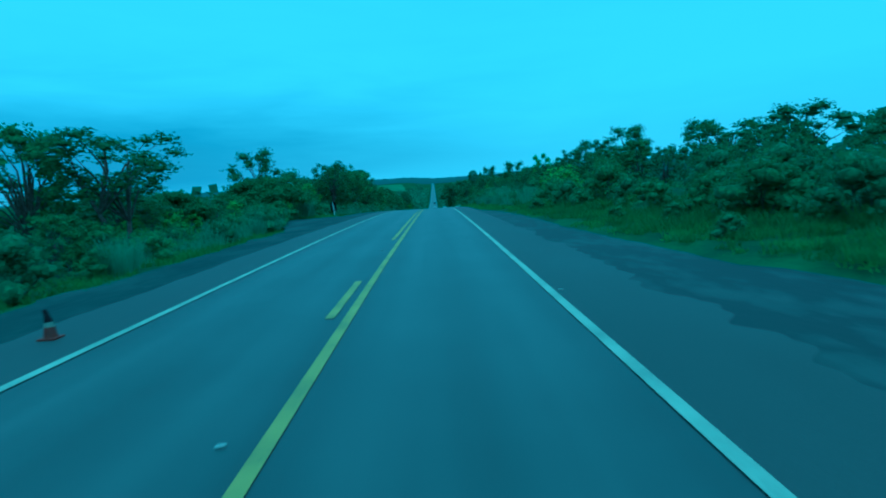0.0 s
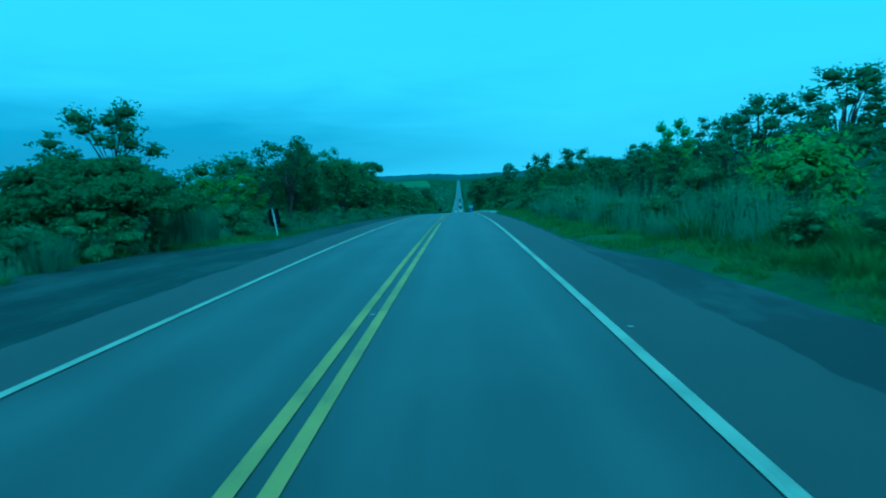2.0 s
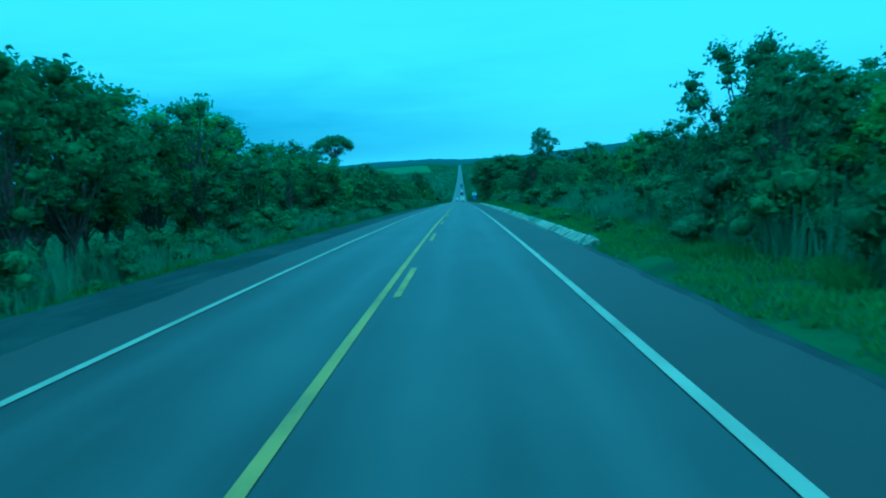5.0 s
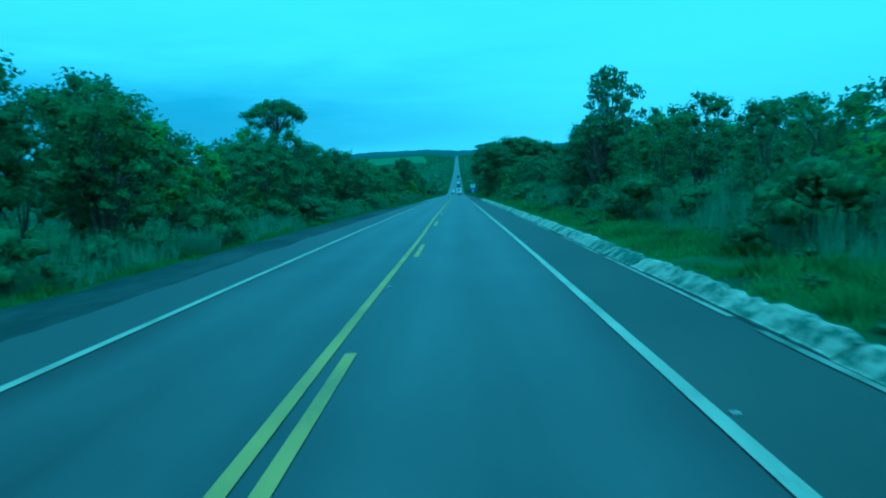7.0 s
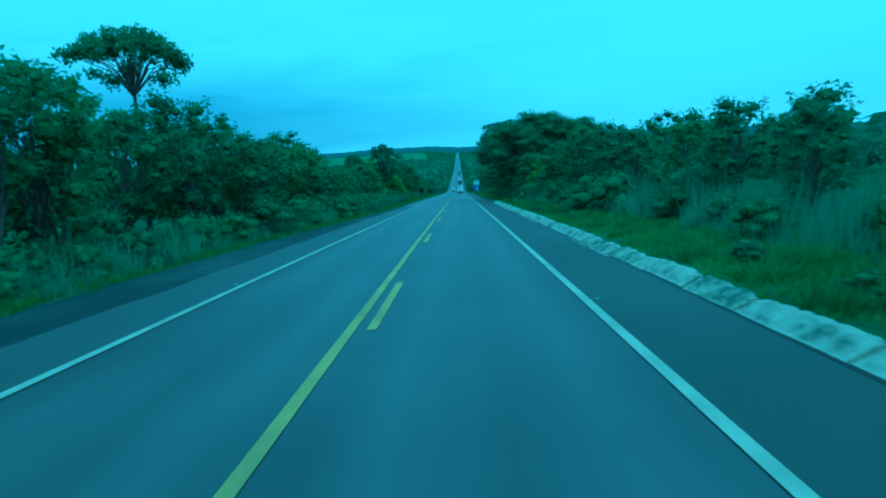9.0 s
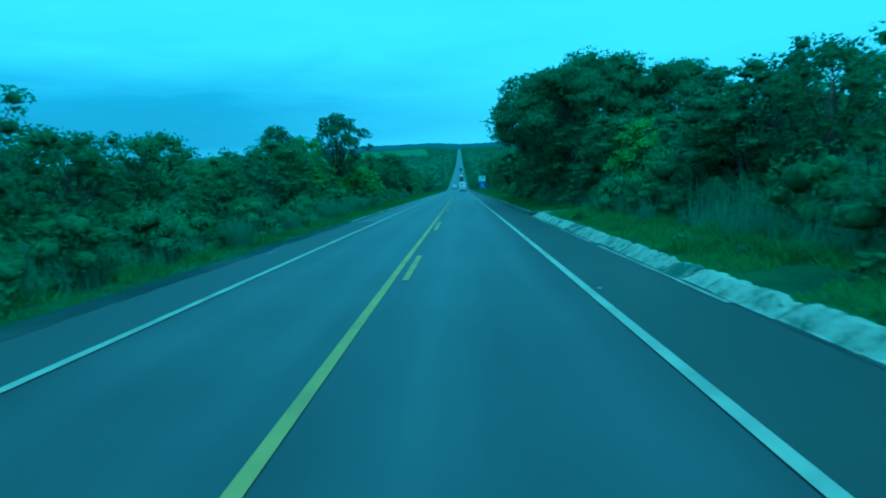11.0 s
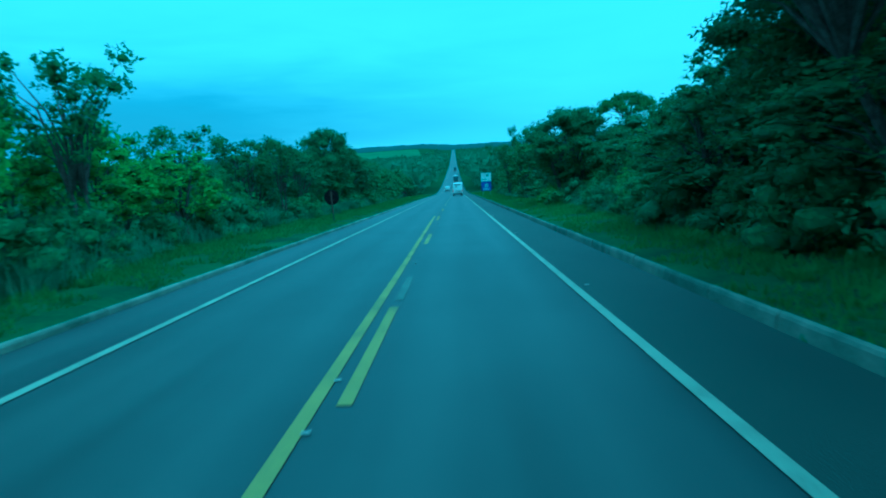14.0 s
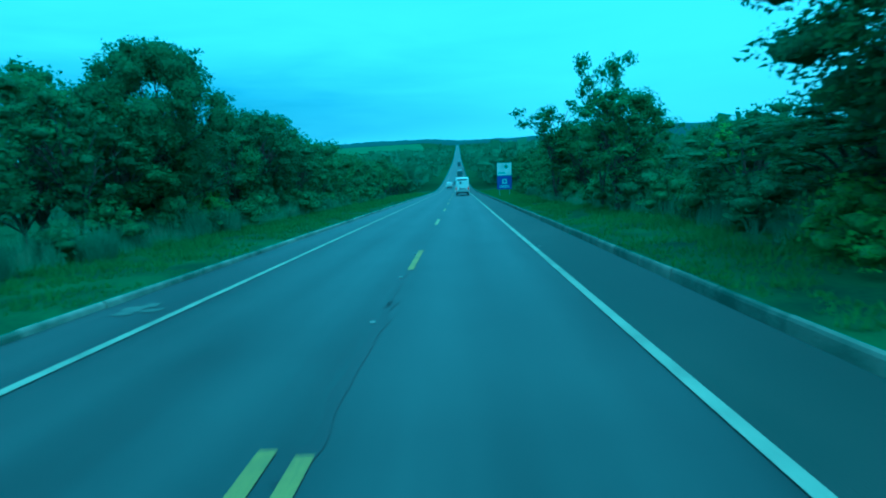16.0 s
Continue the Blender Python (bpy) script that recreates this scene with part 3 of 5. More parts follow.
def gutter_slab(length, seed):
    """One cast length of the gutter: a slope up from the road with a ragged, broken crest."""
    rng = random.Random(seed)
    outline = [(0.0, -0.1), (0.0, 0.025), (0.05, 0.035), (0.13, 0.10), (0.23, 0.17), (0.33, 0.225), (0.46, 0.23), (0.53, 0.15), (0.55, -0.1)]
    k, n = len(outline), max(6, round(length / 0.11))
    verts, faces = [], []
    for r in range(n + 1):
        y = length * r / n
        end = 0.03 if r in (0, n) else 0.0
        chip = 0.09 * max(0.0, noise.noise((y * 2.4, seed * 1.7, 0.0)) - 0.05) + 0.035 * abs(noise.noise((y * 7, seed * 1.7, 3.0)))
        for x, z in outline:
            up = max(0.0, z) / 0.2
            dx = (0.04 * noise.noise((y * 1.9, seed * 1.7, x * 3)) + 0.025 * noise.noise((y * 6.3, seed * 1.7, x * 9))) * up
            verts.append((x + dx - (chip * 1.2 + end) * (x > 0.3), y, z - (chip + end) * up * (x > 0.1) - end * 0.3 * (z > 0) + 0.017 * noise.noise((y * 4.1, seed * 1.7, x * 6)) * (0.04 < x < 0.54)))
    for r in range(n):
        faces += [(r * k + m, r * k + m + 1, (r + 1) * k + m + 1, (r + 1) * k + m) for m in range(k - 1)]
    faces += [tuple(range(k))[::-1], tuple(range(n * k, n * k + k))]
    return raw("slab", verts, faces, CONCRETE, gutter, smooth_shade=False)


longs = (0.95, 1.5, 2.1, 1.2, 1.8)
cast = [gutter_slab(long, 5 + i) for i, long in enumerate(longs)]
grng, y, laid = random.Random(3), 93.5, set()
while y < 210.1:
    pick = grng.randrange(5) if y < 207.8 else 0
    ob = cast[pick]
    if pick in laid:
        ob = ob.copy()
        scene.collection.objects.link(ob)
    laid.add(pick)
    tilt = math.degrees(math.atan2(zr(y + longs[pick]) - zr(y), longs[pick]))
    ob.matrix_basis = pose(5.34 + grng.uniform(-0.02, 0.025), y, zr(y) + grng.uniform(-0.012, 0.015), tilt + grng.uniform(-0.35, 0.35), grng.uniform(-2.5, 2.5), grng.uniform(-0.4, 0.4))
    y += longs[pick] + grng.choice((0.02, 0.03, 0.04, 0.10))
strip("gutter_joint", 5.282, 5.37, 93.5, 210.2, APRON, 0.011, 2.0, parent=gutter)
y = 93.5
while y < 210:
    run = grng.uniform(2.0, 9.0)
    if grng.random() < 0.75:
        strip("gutter_lip", (lambda q: 5.19 + 0.05 * noise.noise((q * 0.5, 2.0, 0))), (lambda q: 5.285 + 0.012 * noise.noise((q * 1.7, 6.0, 0))), y, min(210.1, y + run), KERB_PALE, 0.018, 0.5, parent=gutter)
    y += run + grng.uniform(0.1, 0.8)
kerb_e = empty("kerb_east", "low dirty concrete kerb beside the shoulder", "kerb")
kerb_e["kind"] = "structure"
kp = bar_piece("kerb_stone", [(0.0, -0.1), (0.02, 0.12), (0.04, 0.165), (0.085, 0.19), (0.13, 0.175), (0.16, 0.13), (0.17, -0.1)], 1.98, KERB, kerb_e)
row_of(kp, kerb_e, 5.40, 212.27, 430, 1.98, 0.012, 5, 0.012)
kerb_w = empty("kerb_west", "low dirty concrete kerb beside the shoulder", "kerb")
kerb_w["kind"] = "structure"
kq = bar_piece("kerb_stone", [(0.0, -0.1), (0.02, 0.08), (0.04, 0.115), (0.085, 0.135), (0.13, 0.12), (0.16, 0.08), (0.17, -0.1)], 1.98, KERB_PALE, kerb_w)
row_of(kq, kerb_w, -5.06, 211, 430, 1.98, 0.012, 6, 0.012, -1)


def drain_outlet():
    """Where the gutter ends: a dished patch of concrete, a narrow chute branching off over the verge, and a thin cover
    over a black block that stands for the inlet's shade before the kerb.
    """
    y0 = 210.15
    e = empty("drain_outlet", "dished concrete drain with a narrow chute at the gutter's end", "drain", at=(5.33, y0, zr(y0)))
    rows = []
    for j in range(15):
        v = j / 14
        row = []
        for i in range(13):
            u = i / 12
            x, yy = 1.02 * u + 0.03 * noise.noise((v * 5, 1.0, 0)), 1.75 * v
            z = zr(y0 + yy) - zr(y0) + 0.02 + 0.17 * u ** 1.4 + 0.035 * noise.noise((x * 2.5, yy * 2.5, 4.0)) - 0.05 * math.sin(math.pi * v)
            row.append((x, yy, z if min(u, 1 - u, v, 1 - v) > 0.001 else z - 0.3))
        rows.append(row)
    sheet("dish", rows, CONCRETE, e, smooth_shade=False, kind="")
    rows = []
    for j in range(22):
        s = j / 21
        cx, cy = 0.62 + 2.2 * s, 1.1 + 1.6 * s - 0.25 * s * s
        row = []
        for i in range(9):
            w = (i / 8 - 0.5) * (0.8 - 0.2 * s) + 0.05 * noise.noise((s * 6, i * 0.4, 1.0))
            x, yy = cx - 0.55 * w, cy + 0.82 * w
            z = zr(y0 + yy) - zr(y0) + 0.13 - 0.02 * s + 0.03 * (abs(i - 4) > 2) + 0.03 * noise.noise((x * 3, yy * 3, 7.0))
            row.append((x, yy, z if 0 < i < 8 and 0 < j < 21 else z - 0.3))
        rows.append(row)
    sheet("chute", rows, CONCRETE, e, smooth_shade=False, kind="", label="narrow pale chute crossing the grass")
    drop = zr(y0 + 1.7) - zr(y0)
    # solid black block: the dark of the inlet's opening is put in as colour
    bm = bmesh.new()
    box(bm, 0.02, 0.30, 1.25, 2.08, drop - 0.1, drop + 0.105, 0.01)
    part("inlet_recess", bm, BLACK, e, "black block in place of the shaded inlet mouth")
    bm = bmesh.new()
    box(bm, -0.10, 0.55, 1.86, 2.1, drop + 0.108, drop + 0.135, 0.012)
    part("cover_slab", bm, CONCRETE, e, "thin cracked cover slab")


drain_outlet()

# ---- plants ----


def leaf(verts, faces, rng, p, normal, size):
    """One small pointed leaf at p, its face turned roughly along normal."""
    n = (normal + Vector((rng.gauss(0, 0.75), rng.gauss(0, 0.75), rng.gauss(0, 0.75)))).normalized()
    along = n.cross(Vector((rng.gauss(0, 1), rng.gauss(0, 1), rng.gauss(0, 1)))).normalized()
    side = n.cross(along)
    s = size * rng.uniform(0.6, 1.35)
    k = len(verts)
    verts += [p + side * s * 0.33, p - side * s * 0.33, p + along * s]
    faces.append((k, k + 1, k + 2))


def ball(level):
    bm = bmesh.new()
    bmesh.ops.create_icosphere(bm, subdivisions=level, radius=1.0)
    bm.verts.index_update()
    made = [v.co.copy() for v in bm.verts], [tuple(v.index for v in f.verts) for f in bm.faces]
    bm.free()
    return made


BALLS = {1: ball(1), 2: ball(2)}


def lobe(made, rng, c, r, flat, count, size, core=0.62, floor=0.0, level=2):
    """A billow of foliage: an uneven inner mass of shaded leaves, small leaves all over it and a few tufts that stick out."""
    verts, faces, inner_verts, inner_faces = made
    off_ = Vector((rng.uniform(0, 50), rng.uniform(0, 50), rng.uniform(0, 50)))
    squash = Vector((1, 1, 0.82 * flat))

    def reach(v):
        return r * (1 + 0.42 * noise.noise(v * 1.5 + off_) + 0.25 * noise.noise(v * 3.7 + off_))

    if core:
        k = len(inner_verts)
        for v in BALLS[level][0]:
            q = c + v * squash * reach(v) * core * rng.uniform(0.8, 1.12)
            inner_verts.append(Vector((q.x, q.y, max(q.z, floor))))
        inner_faces += [tuple(i + k for i in f) for f in BALLS[level][1]]
    for _ in range(count):
        v = Vector((rng.gauss(0, 1), rng.gauss(0, 1), rng.gauss(0.25, 1))).normalized()
        p = c + v * squash * reach(v) * (0.58 + 0.5 * rng.random() ** 0.75)
        if p.z > floor:
            leaf(verts, faces, rng, p, v * 0.7 + Vector((0, 0, 0.1)), size)
    for _ in range(4):
        v = Vector((rng.gauss(0, 1), rng.gauss(0, 1), rng.gauss(0.5, 0.8))).normalized()
        t = c + v * squash * r * rng.uniform(1.0, 1.35)
        for _ in range(max(4, count // 18)):
            p = t + Vector((rng.gauss(0, 1), rng.gauss(0, 1), rng.gauss(0, 0.7))) * r * 0.15
            leaf(verts, faces, rng, p, v * 0.5 + Vector((0, 0, 0.4)), size)


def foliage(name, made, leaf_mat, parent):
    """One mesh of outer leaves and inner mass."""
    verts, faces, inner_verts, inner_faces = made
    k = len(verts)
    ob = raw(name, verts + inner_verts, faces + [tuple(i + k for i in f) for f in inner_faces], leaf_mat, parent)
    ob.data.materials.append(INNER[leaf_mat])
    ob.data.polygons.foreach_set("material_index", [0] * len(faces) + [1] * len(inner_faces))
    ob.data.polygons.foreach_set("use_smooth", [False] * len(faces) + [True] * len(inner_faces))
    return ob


def tree(name, label, seed, h, r, base, leaf_mat, lobes, density, size, flat=1.0, stems=1, billow=(0.17, 0.32), top_heavy=0.0, lean=0.0, girth=0.035, dome=False, core=0.62, hollow=0.35, level=2):
    """Trunk and limbs up to billows of foliage. h: height, r: crown radius, base: height of the crown's foot, density: leaves to the square metre of a billow."""
    rng = random.Random(seed)
    e = empty(name, label, "tree" if h > 3 else "shrub", name.replace("_", " ") + "s of the roadside")
    bm = bmesh.new()
    heads = []
    for i in range(lobes):
        a = i * 2.4 + rng.uniform(-0.5, 0.5)
        u = (i + 0.5) / lobes
        u = u ** (1 - 0.5 * top_heavy)
        z = base + (h - base) * (0.12 + 0.76 * u)
        bulge = math.sin(math.pi * min(0.97, 0.18 + 0.72 * u)) if not top_heavy else 0.55 + 0.45 * u
        d = r * bulge * rng.uniform(hollow, 0.85)
        if dome:
            d = r * 0.86 * math.sqrt((i + 0.5) / lobes) * rng.uniform(0.85, 1.1)
            z = h * 0.90 - (d / r) ** 2 * (h - base) * 0.62 - rng.uniform(0, 0.12) * (h - base)
        heads.append(Vector((d * math.cos(a) + lean * z, d * math.sin(a), z)))
    for s in range(stems):
        foot = Vector((rng.uniform(-0.15, 0.15) * (stems - 1), rng.uniform(-0.15, 0.15) * (stems - 1), -0.25))
        fork = Vector((rng.uniform(-0.2, 0.2) + lean * base + 0.35 * (s - (stems - 1) / 2), rng.uniform(-0.25, 0.25), base * rng.uniform(0.75, 1.0)))
        bend = foot.lerp(fork, 0.5) + Vector((rng.uniform(-0.12, 0.12), rng.uniform(-0.12, 0.12), 0))
        g = girth * h * (0.6 if stems > 1 else 0.75)
        tube(bm, foot, bend, g * 0.62, g * 0.5, 7)
        tube(bm, bend, fork, g * 0.5, g * 0.4, 7)
        for head in heads[s::stems]:
            knee = Vector((fork.x + (head.x - fork.x) * 0.42, fork.y + (head.y - fork.y) * 0.42, fork.z + (head.z - fork.z) * 0.66)) + Vector((rng.uniform(-0.2, 0.2), rng.uniform(-0.2, 0.2), rng.uniform(-0.1, 0.25)))
            tube(bm, fork, knee, g * 0.30, g * 0.17, 5)
            tube(bm, knee, head, g * 0.17, g * 0.05, 4)
    part("trunk", bm, BARK, e)
    made = [], [], [], []
    for head in heads:
        lr = r * rng.uniform(*billow)
        lobe(made, rng, head, lr, flat, int(density * 8.8 * lr * lr), size, core, base * 0.45, level)
    foliage("crown", made, leaf_mat, e)
    return e


def bush(name, label, seed, h, r, leaf_mat, lobes, density, size):
    """A many-stemmed shrub leafed down to the ground."""
    rng = random.Random(seed)
    e = empty(name, label, "shrub", name.replace("_", " ") + "es of the roadside")
    bm = bmesh.new()
    made = [], [], [], []
    for i in range(lobes):
        a, u = i * 2.4 + rng.uniform(-0.4, 0.4), (i + 0.5) / lobes
        d = r * 0.72 * math.sqrt(1 - u) * rng.uniform(0.6, 1.05)
        c = Vector((d * math.cos(a), d * math.sin(a), h * (0.14 + 0.68 * u)))
        lr = r * rng.uniform(0.28, 0.46)
        tube(bm, (rng.uniform(-0.2, 0.2), rng.uniform(-0.2, 0.2), -0.1), c, 0.025, 0.008, 4)
        lobe(made, rng, c, lr, 0.95, int(density * 8.8 * lr * lr), size, level=1)
    part("woody_base", bm, BARK, e)
    foliage("foliage", made, leaf_mat, e)
    return e


def tussock(name, label, seed, h, r, blades, mat):
    """A clump of tall arching grass."""
    rng = random.Random(seed)
    verts, faces = [], []
    for _ in range(blades):
        a, d = rng.uniform(0, math.tau), r * 0.45 * math.sqrt(rng.random())
        p = Vector((d * math.cos(a), d * math.sin(a), -0.05))
        b = a + rng.uniform(-0.8, 0.8)
        out = Vector((math.cos(b), math.sin(b), 0))
        side = Vector((-out.y, out.x, 0)) * rng.uniform(0.008, 0.018)
        top, bow = h * rng.uniform(0.55, 1.1), r * rng.uniform(0.15, 0.75)
        k = len(verts)
        verts += [p - side, p + side, p + out * bow * 0.35 + Vector((0, 0, top * 0.6)) + side * 0.8, p + out * bow * 0.35 + Vector((0, 0, top * 0.6)) - side * 0.8,
                  p + out * bow + Vector((0, 0, top))]
        faces += [(k, k + 1, k + 2, k + 3), (k + 3, k + 2, k + 4)]
    return raw(name, verts, faces, mat, label=label, category="grass", kind="")


BROAD = [tree("roadside_tree", "leafy green roadside tree with a rounded uneven crown", 11 + i, 7.0, 2.6, 1.5, LEAF_MID, 32, 42, 0.16, stems=1 + i % 2, billow=(0.12, 0.24), core=0.6, level=1) for i in range(3)]
DARK = [tree("dark_roadside_tree", "dark green dense roadside tree on a short trunk", 31 + i, 7.0, 2.5, 1.3, LEAF_DARK, 32, 42, 0.155, billow=(0.12, 0.24), core=0.6, level=1) for i in range(3)]
BACK = [tree("thicket_tree", "bushy green tree standing deeper in the thicket", 41 + i, 7.0, 2.7, 1.0, (LEAF_MID, LEAF_DARK, LEAF_MID)[i], 9, 13, 0.26, billow=(0.24, 0.40), level=1) for i in range(3)]
OPEN = [tree("sparse_savanna_tree", "sparse crooked savanna tree with bare limbs showing", 51 + i, 7.0, 2.4, 2.6, LEAF_MID, 27, 62, 0.145, stems=2, billow=(0.10, 0.21), top_heavy=0.5, core=0.45, level=1) for i in range(3)]
FLAT = [tree("umbrella_tree", "tall umbrella-crowned tree with forked bare limbs", 71 + i, 10.0, 3.7, 7.0, (LEAF_DARK, LEAF_MID)[i], 40, 60, 0.16, flat=0.7, stems=2, billow=(0.09, 0.20), girth=0.024, dome=True, core=0.45) for i in range(2)]
YOUNG = [tree("young_light_tree", "slender young tree with bright light green leaves", 91 + i, 5.0, 1.6, 1.2, LEAF_LIGHT, 15, 70, 0.15, billow=(0.18, 0.34), core=0.6) for i in range(2)]
GIANT = [tree("tall_dark_tree", "tall spreading dark tree overhanging the verge", 111 + i, 13.0, 5.4, 2.2, LEAF_DARK, 50, 36, 0.20, stems=2, billow=(0.14, 0.25)) for i in range(2)]
LACY = [tree("lacy_dark_tree", "tall dark tree whose thin crown lets the sky through", 121, 9.0, 3.2, 2.6, LEAF_DARK, 40, 74, 0.19, stems=1, billow=(0.09, 0.16), core=0.0, hollow=0.15)]
HANGING = [tree("overhanging_tree", "tall dark tree whose thin crown leans out over the verge", 125, 10.0, 3.4, 4.4, LEAF_DARK, 48, 84, 0.15, stems=1, billow=(0.08, 0.15), girth=0.022, core=0.0, hollow=0.1, lean=-0.30)]
BUSHES = [bush("leafy_bush", "dense green bush leafed to the ground", 131 + i, 2.4, 1.9, m, 9, 18, 0.165) for i, m in enumerate((LEAF_MID, LEAF_DARK, LEAF_LIGHT, LEAF_MID))]
TUSSOCKS = [tussock("grass_tussock", "tall arching clump of grey-green grass", 151 + i, 1.5, 0.9, 230, TALL_GRASS) for i in range(2)]
LOW_TUFTS = [tussock("grass_tuft", "low green clump of verge grass", 161 + i, 0.6, 0.6, 90, GRASS) for i in range(2)]
VINE = [tree("vine_covered_bush", "broad dome of layered green leaves over a thicket", 181, 4.4, 4.3, 0.3, LEAF_MID, 64, 42, 0.19, flat=0.5, stems=3, billow=(0.13, 0.21), girth=0.03, dome=True)]
PLANTS = {"vine": VINE, "broad": BROAD, "dark": DARK, "back": BACK, "open": OPEN, "flat": FLAT, "young": YOUNG, "giant": GIANT, "lacy": LACY, "hanging": HANGING, "bush": BUSHES, "tussock": TUSSOCKS, "tuft": LOW_TUFTS}


def tallness(ob):
    """The height up to which a plant's leaves reach."""
    top = 0.0
    for o in list(ob.children) or [ob]:
        zs = np.empty(len(o.data.vertices) * 3)
        o.data.vertices.foreach_get("co", zs)
        top = max(top, float(zs[2::3].max()))
    return top * 0.97


TALL = {ob.name: tallness(ob) for pool in PLANTS.values() for ob in pool}
used = set()
prng = random.Random(77)


def plant(kind, x, y, h, wide=1.0, which=None, turn=None):
    """Sets one plant of that kind on the ground, grown to height h; wide: its breadth against its height."""
    pool = PLANTS[kind]
    ob = pool[prng.randrange(len(pool)) if which is None else which]
    s = h / TALL[ob.name]
    m = pose(x, y, land(x, y) - 0.03, prng.uniform(-3, 3), prng.uniform(-3, 3), prng.uniform(0, 360) if turn is None else turn) @ Matrix.Diagonal((s * wide, s * wide, s, 1))
    if ob.name in used:
        return copy_thing(ob, m @ Matrix.Diagonal((1 / ob.scale.x, 1 / ob.scale.y, 1 / ob.scale.z, 1)))
    used.add(ob.name)
    ob.matrix_basis = m
    return ob


def breadth(ob):
    """The full width of a plant's leaves."""
    crown = max((o.data for o in ob.children), key=lambda me: len(me.vertices))
    xs = np.empty(len(crown.vertices) * 3)
    crown.vertices.foreach_get("co", xs)
    return float(np.percentile(xs[0::3], 99) - np.percentile(xs[0::3], 1) + np.percentile(xs[1::3], 99) - np.percentile(xs[1::3], 1)) / 2


BROADTH = {ob.name: breadth(ob) for pool in PLANTS.values() for ob in pool if ob.children}


def stand(kind, x, y, top, width, which=0, turn=None):
    """Sets a tree whose crown reaches the height top over the road and is width metres across."""
    ob = PLANTS[kind][which]
    h = top + zr(y) - land(x, y)
    return plant(kind, x, y, h, width / BROADTH[ob.name] * TALL[ob.name] / h, which, turn)


# single trees that stand out, west of the road
for row in (
    ("open", -12.4, 25.0, 5.2, 5.6, 1), ("broad", -16.4, 24.6, 5.7, 5.0, 0), ("dark", -17.4, 27.5, 3.2, 4.6, 0), ("dark", -14.6, 30.0, 2.9, 4.0, 2), ("vine", -13.6, 33.0, 2.7, 4.6, 0), ("dark", -19.0, 36.0, 3.2, 5.0, 1), ("dark", -29.0, 58.6, 6.1, 6.0, 0), ("lacy", -13.6, 224.5, 7.3, 4.0, 0), ("dark", -16.3, 59.4, 7.3, 5.2, 1), ("vine", -14.8, 54.5, 4.2, 8.6, 0), ("open", -11.6, 72.6, 6.6, 4.2, 0), ("broad", -12.0, 76.5, 5.6, 4.2, 0), ("dark", -12.4, 80.9, 6.1, 4.4, 2),
    ("open", -12.6, 87.2, 7.3, 3.4, 1), ("broad", -11.6, 93.6, 6.9, 5.0, 1), ("dark", -10.8, 101.0, 6.9, 4.4, 0), ("broad", -12.0, 108.0, 7.0, 5.0, 2), ("dark", -17.2, 135.5, 7.4, 4.2, 1), ("dark", -13.6, 132.5, 7.3, 4.6, 2),
    ("broad", -11.4, 129.4, 5.6, 4.4, 0), ("broad", -13.9, 120.5, 6.8, 4.4, 1), ("broad", -13.2, 126.0, 7.3, 3.8, 2), ("broad", -12.0, 161.0, 6.6, 4.4, 1), ("broad", -11.8, 173.6, 6.3, 4.4, 2), ("flat", -23.2, 187.5, 14.8, 8.6, 0), ("young", -26.4, 185.5, 11.4, 5.0, 0), ("young", -23.0, 184.5, 8.6, 4.0, 1), ("dark", -17.0, 176.0, 7.4, 5.0, 0),
    ("broad", -11.0, 216.5, 5.5, 5.6, 1), ("broad", -12.4, 222.5, 5.8, 5.0, 2), ("lacy", -10.8, 234.2, 9.3, 5.6, 0), ("young", -12.6, 230.0, 7.0, 4.2, 1), ("young", -8.9, 236.4, 4.2, 2.6, 0), ("young", -10.0, 238.8, 4.4, 3.0, 1),
    ("open", -10.0, 248.0, 6.5, 3.6, 2), ("young", -10.6, 243.4, 4.8, 3.4, 0), ("young", -9.2, 240.4, 4.5, 3.0, 1), ("young", -12.0, 252.0, 4.6, 4.0, 1), ("young", -11.0, 257.0, 4.4, 3.6, 0), ("open", -13.2, 262.0, 6.0, 4.0, 0), ("open", -13.2, 269.7, 6.1, 4.0, 1), ("open", -11.2, 272.0, 5.9, 3.0, 2), ("dark", -12.0, 279.0, 5.6, 4.4, 0),
    ("dark", -14.6, 288.4, 6.8, 5.0, 1), ("giant", -13.0, 293.5, 9.0, 6.6, 0), ("broad", -18.5, 294.0, 8.4, 5.4, 0), ("dark", -13.4, 310.0, 8.0, 6.0, 2), ("broad", -15.0, 318.0, 8.8, 6.0, 1), ("broad", -22.0, 330.0, 10.0, 8.0, 2),
): stand(*row)
for row in (("tussock", -11.2, 56, 2.2, 0.8), ("tussock", -11.8, 57, 2.3, 0.8), ("tussock", -11.4, 58.4, 2.0, 0.9), ("bush", -9.8, 41.2, 1.6, 0.9, 0), ("bush", -9.4, 38.6, 1.3, 1.0, 1)): plant(*row)
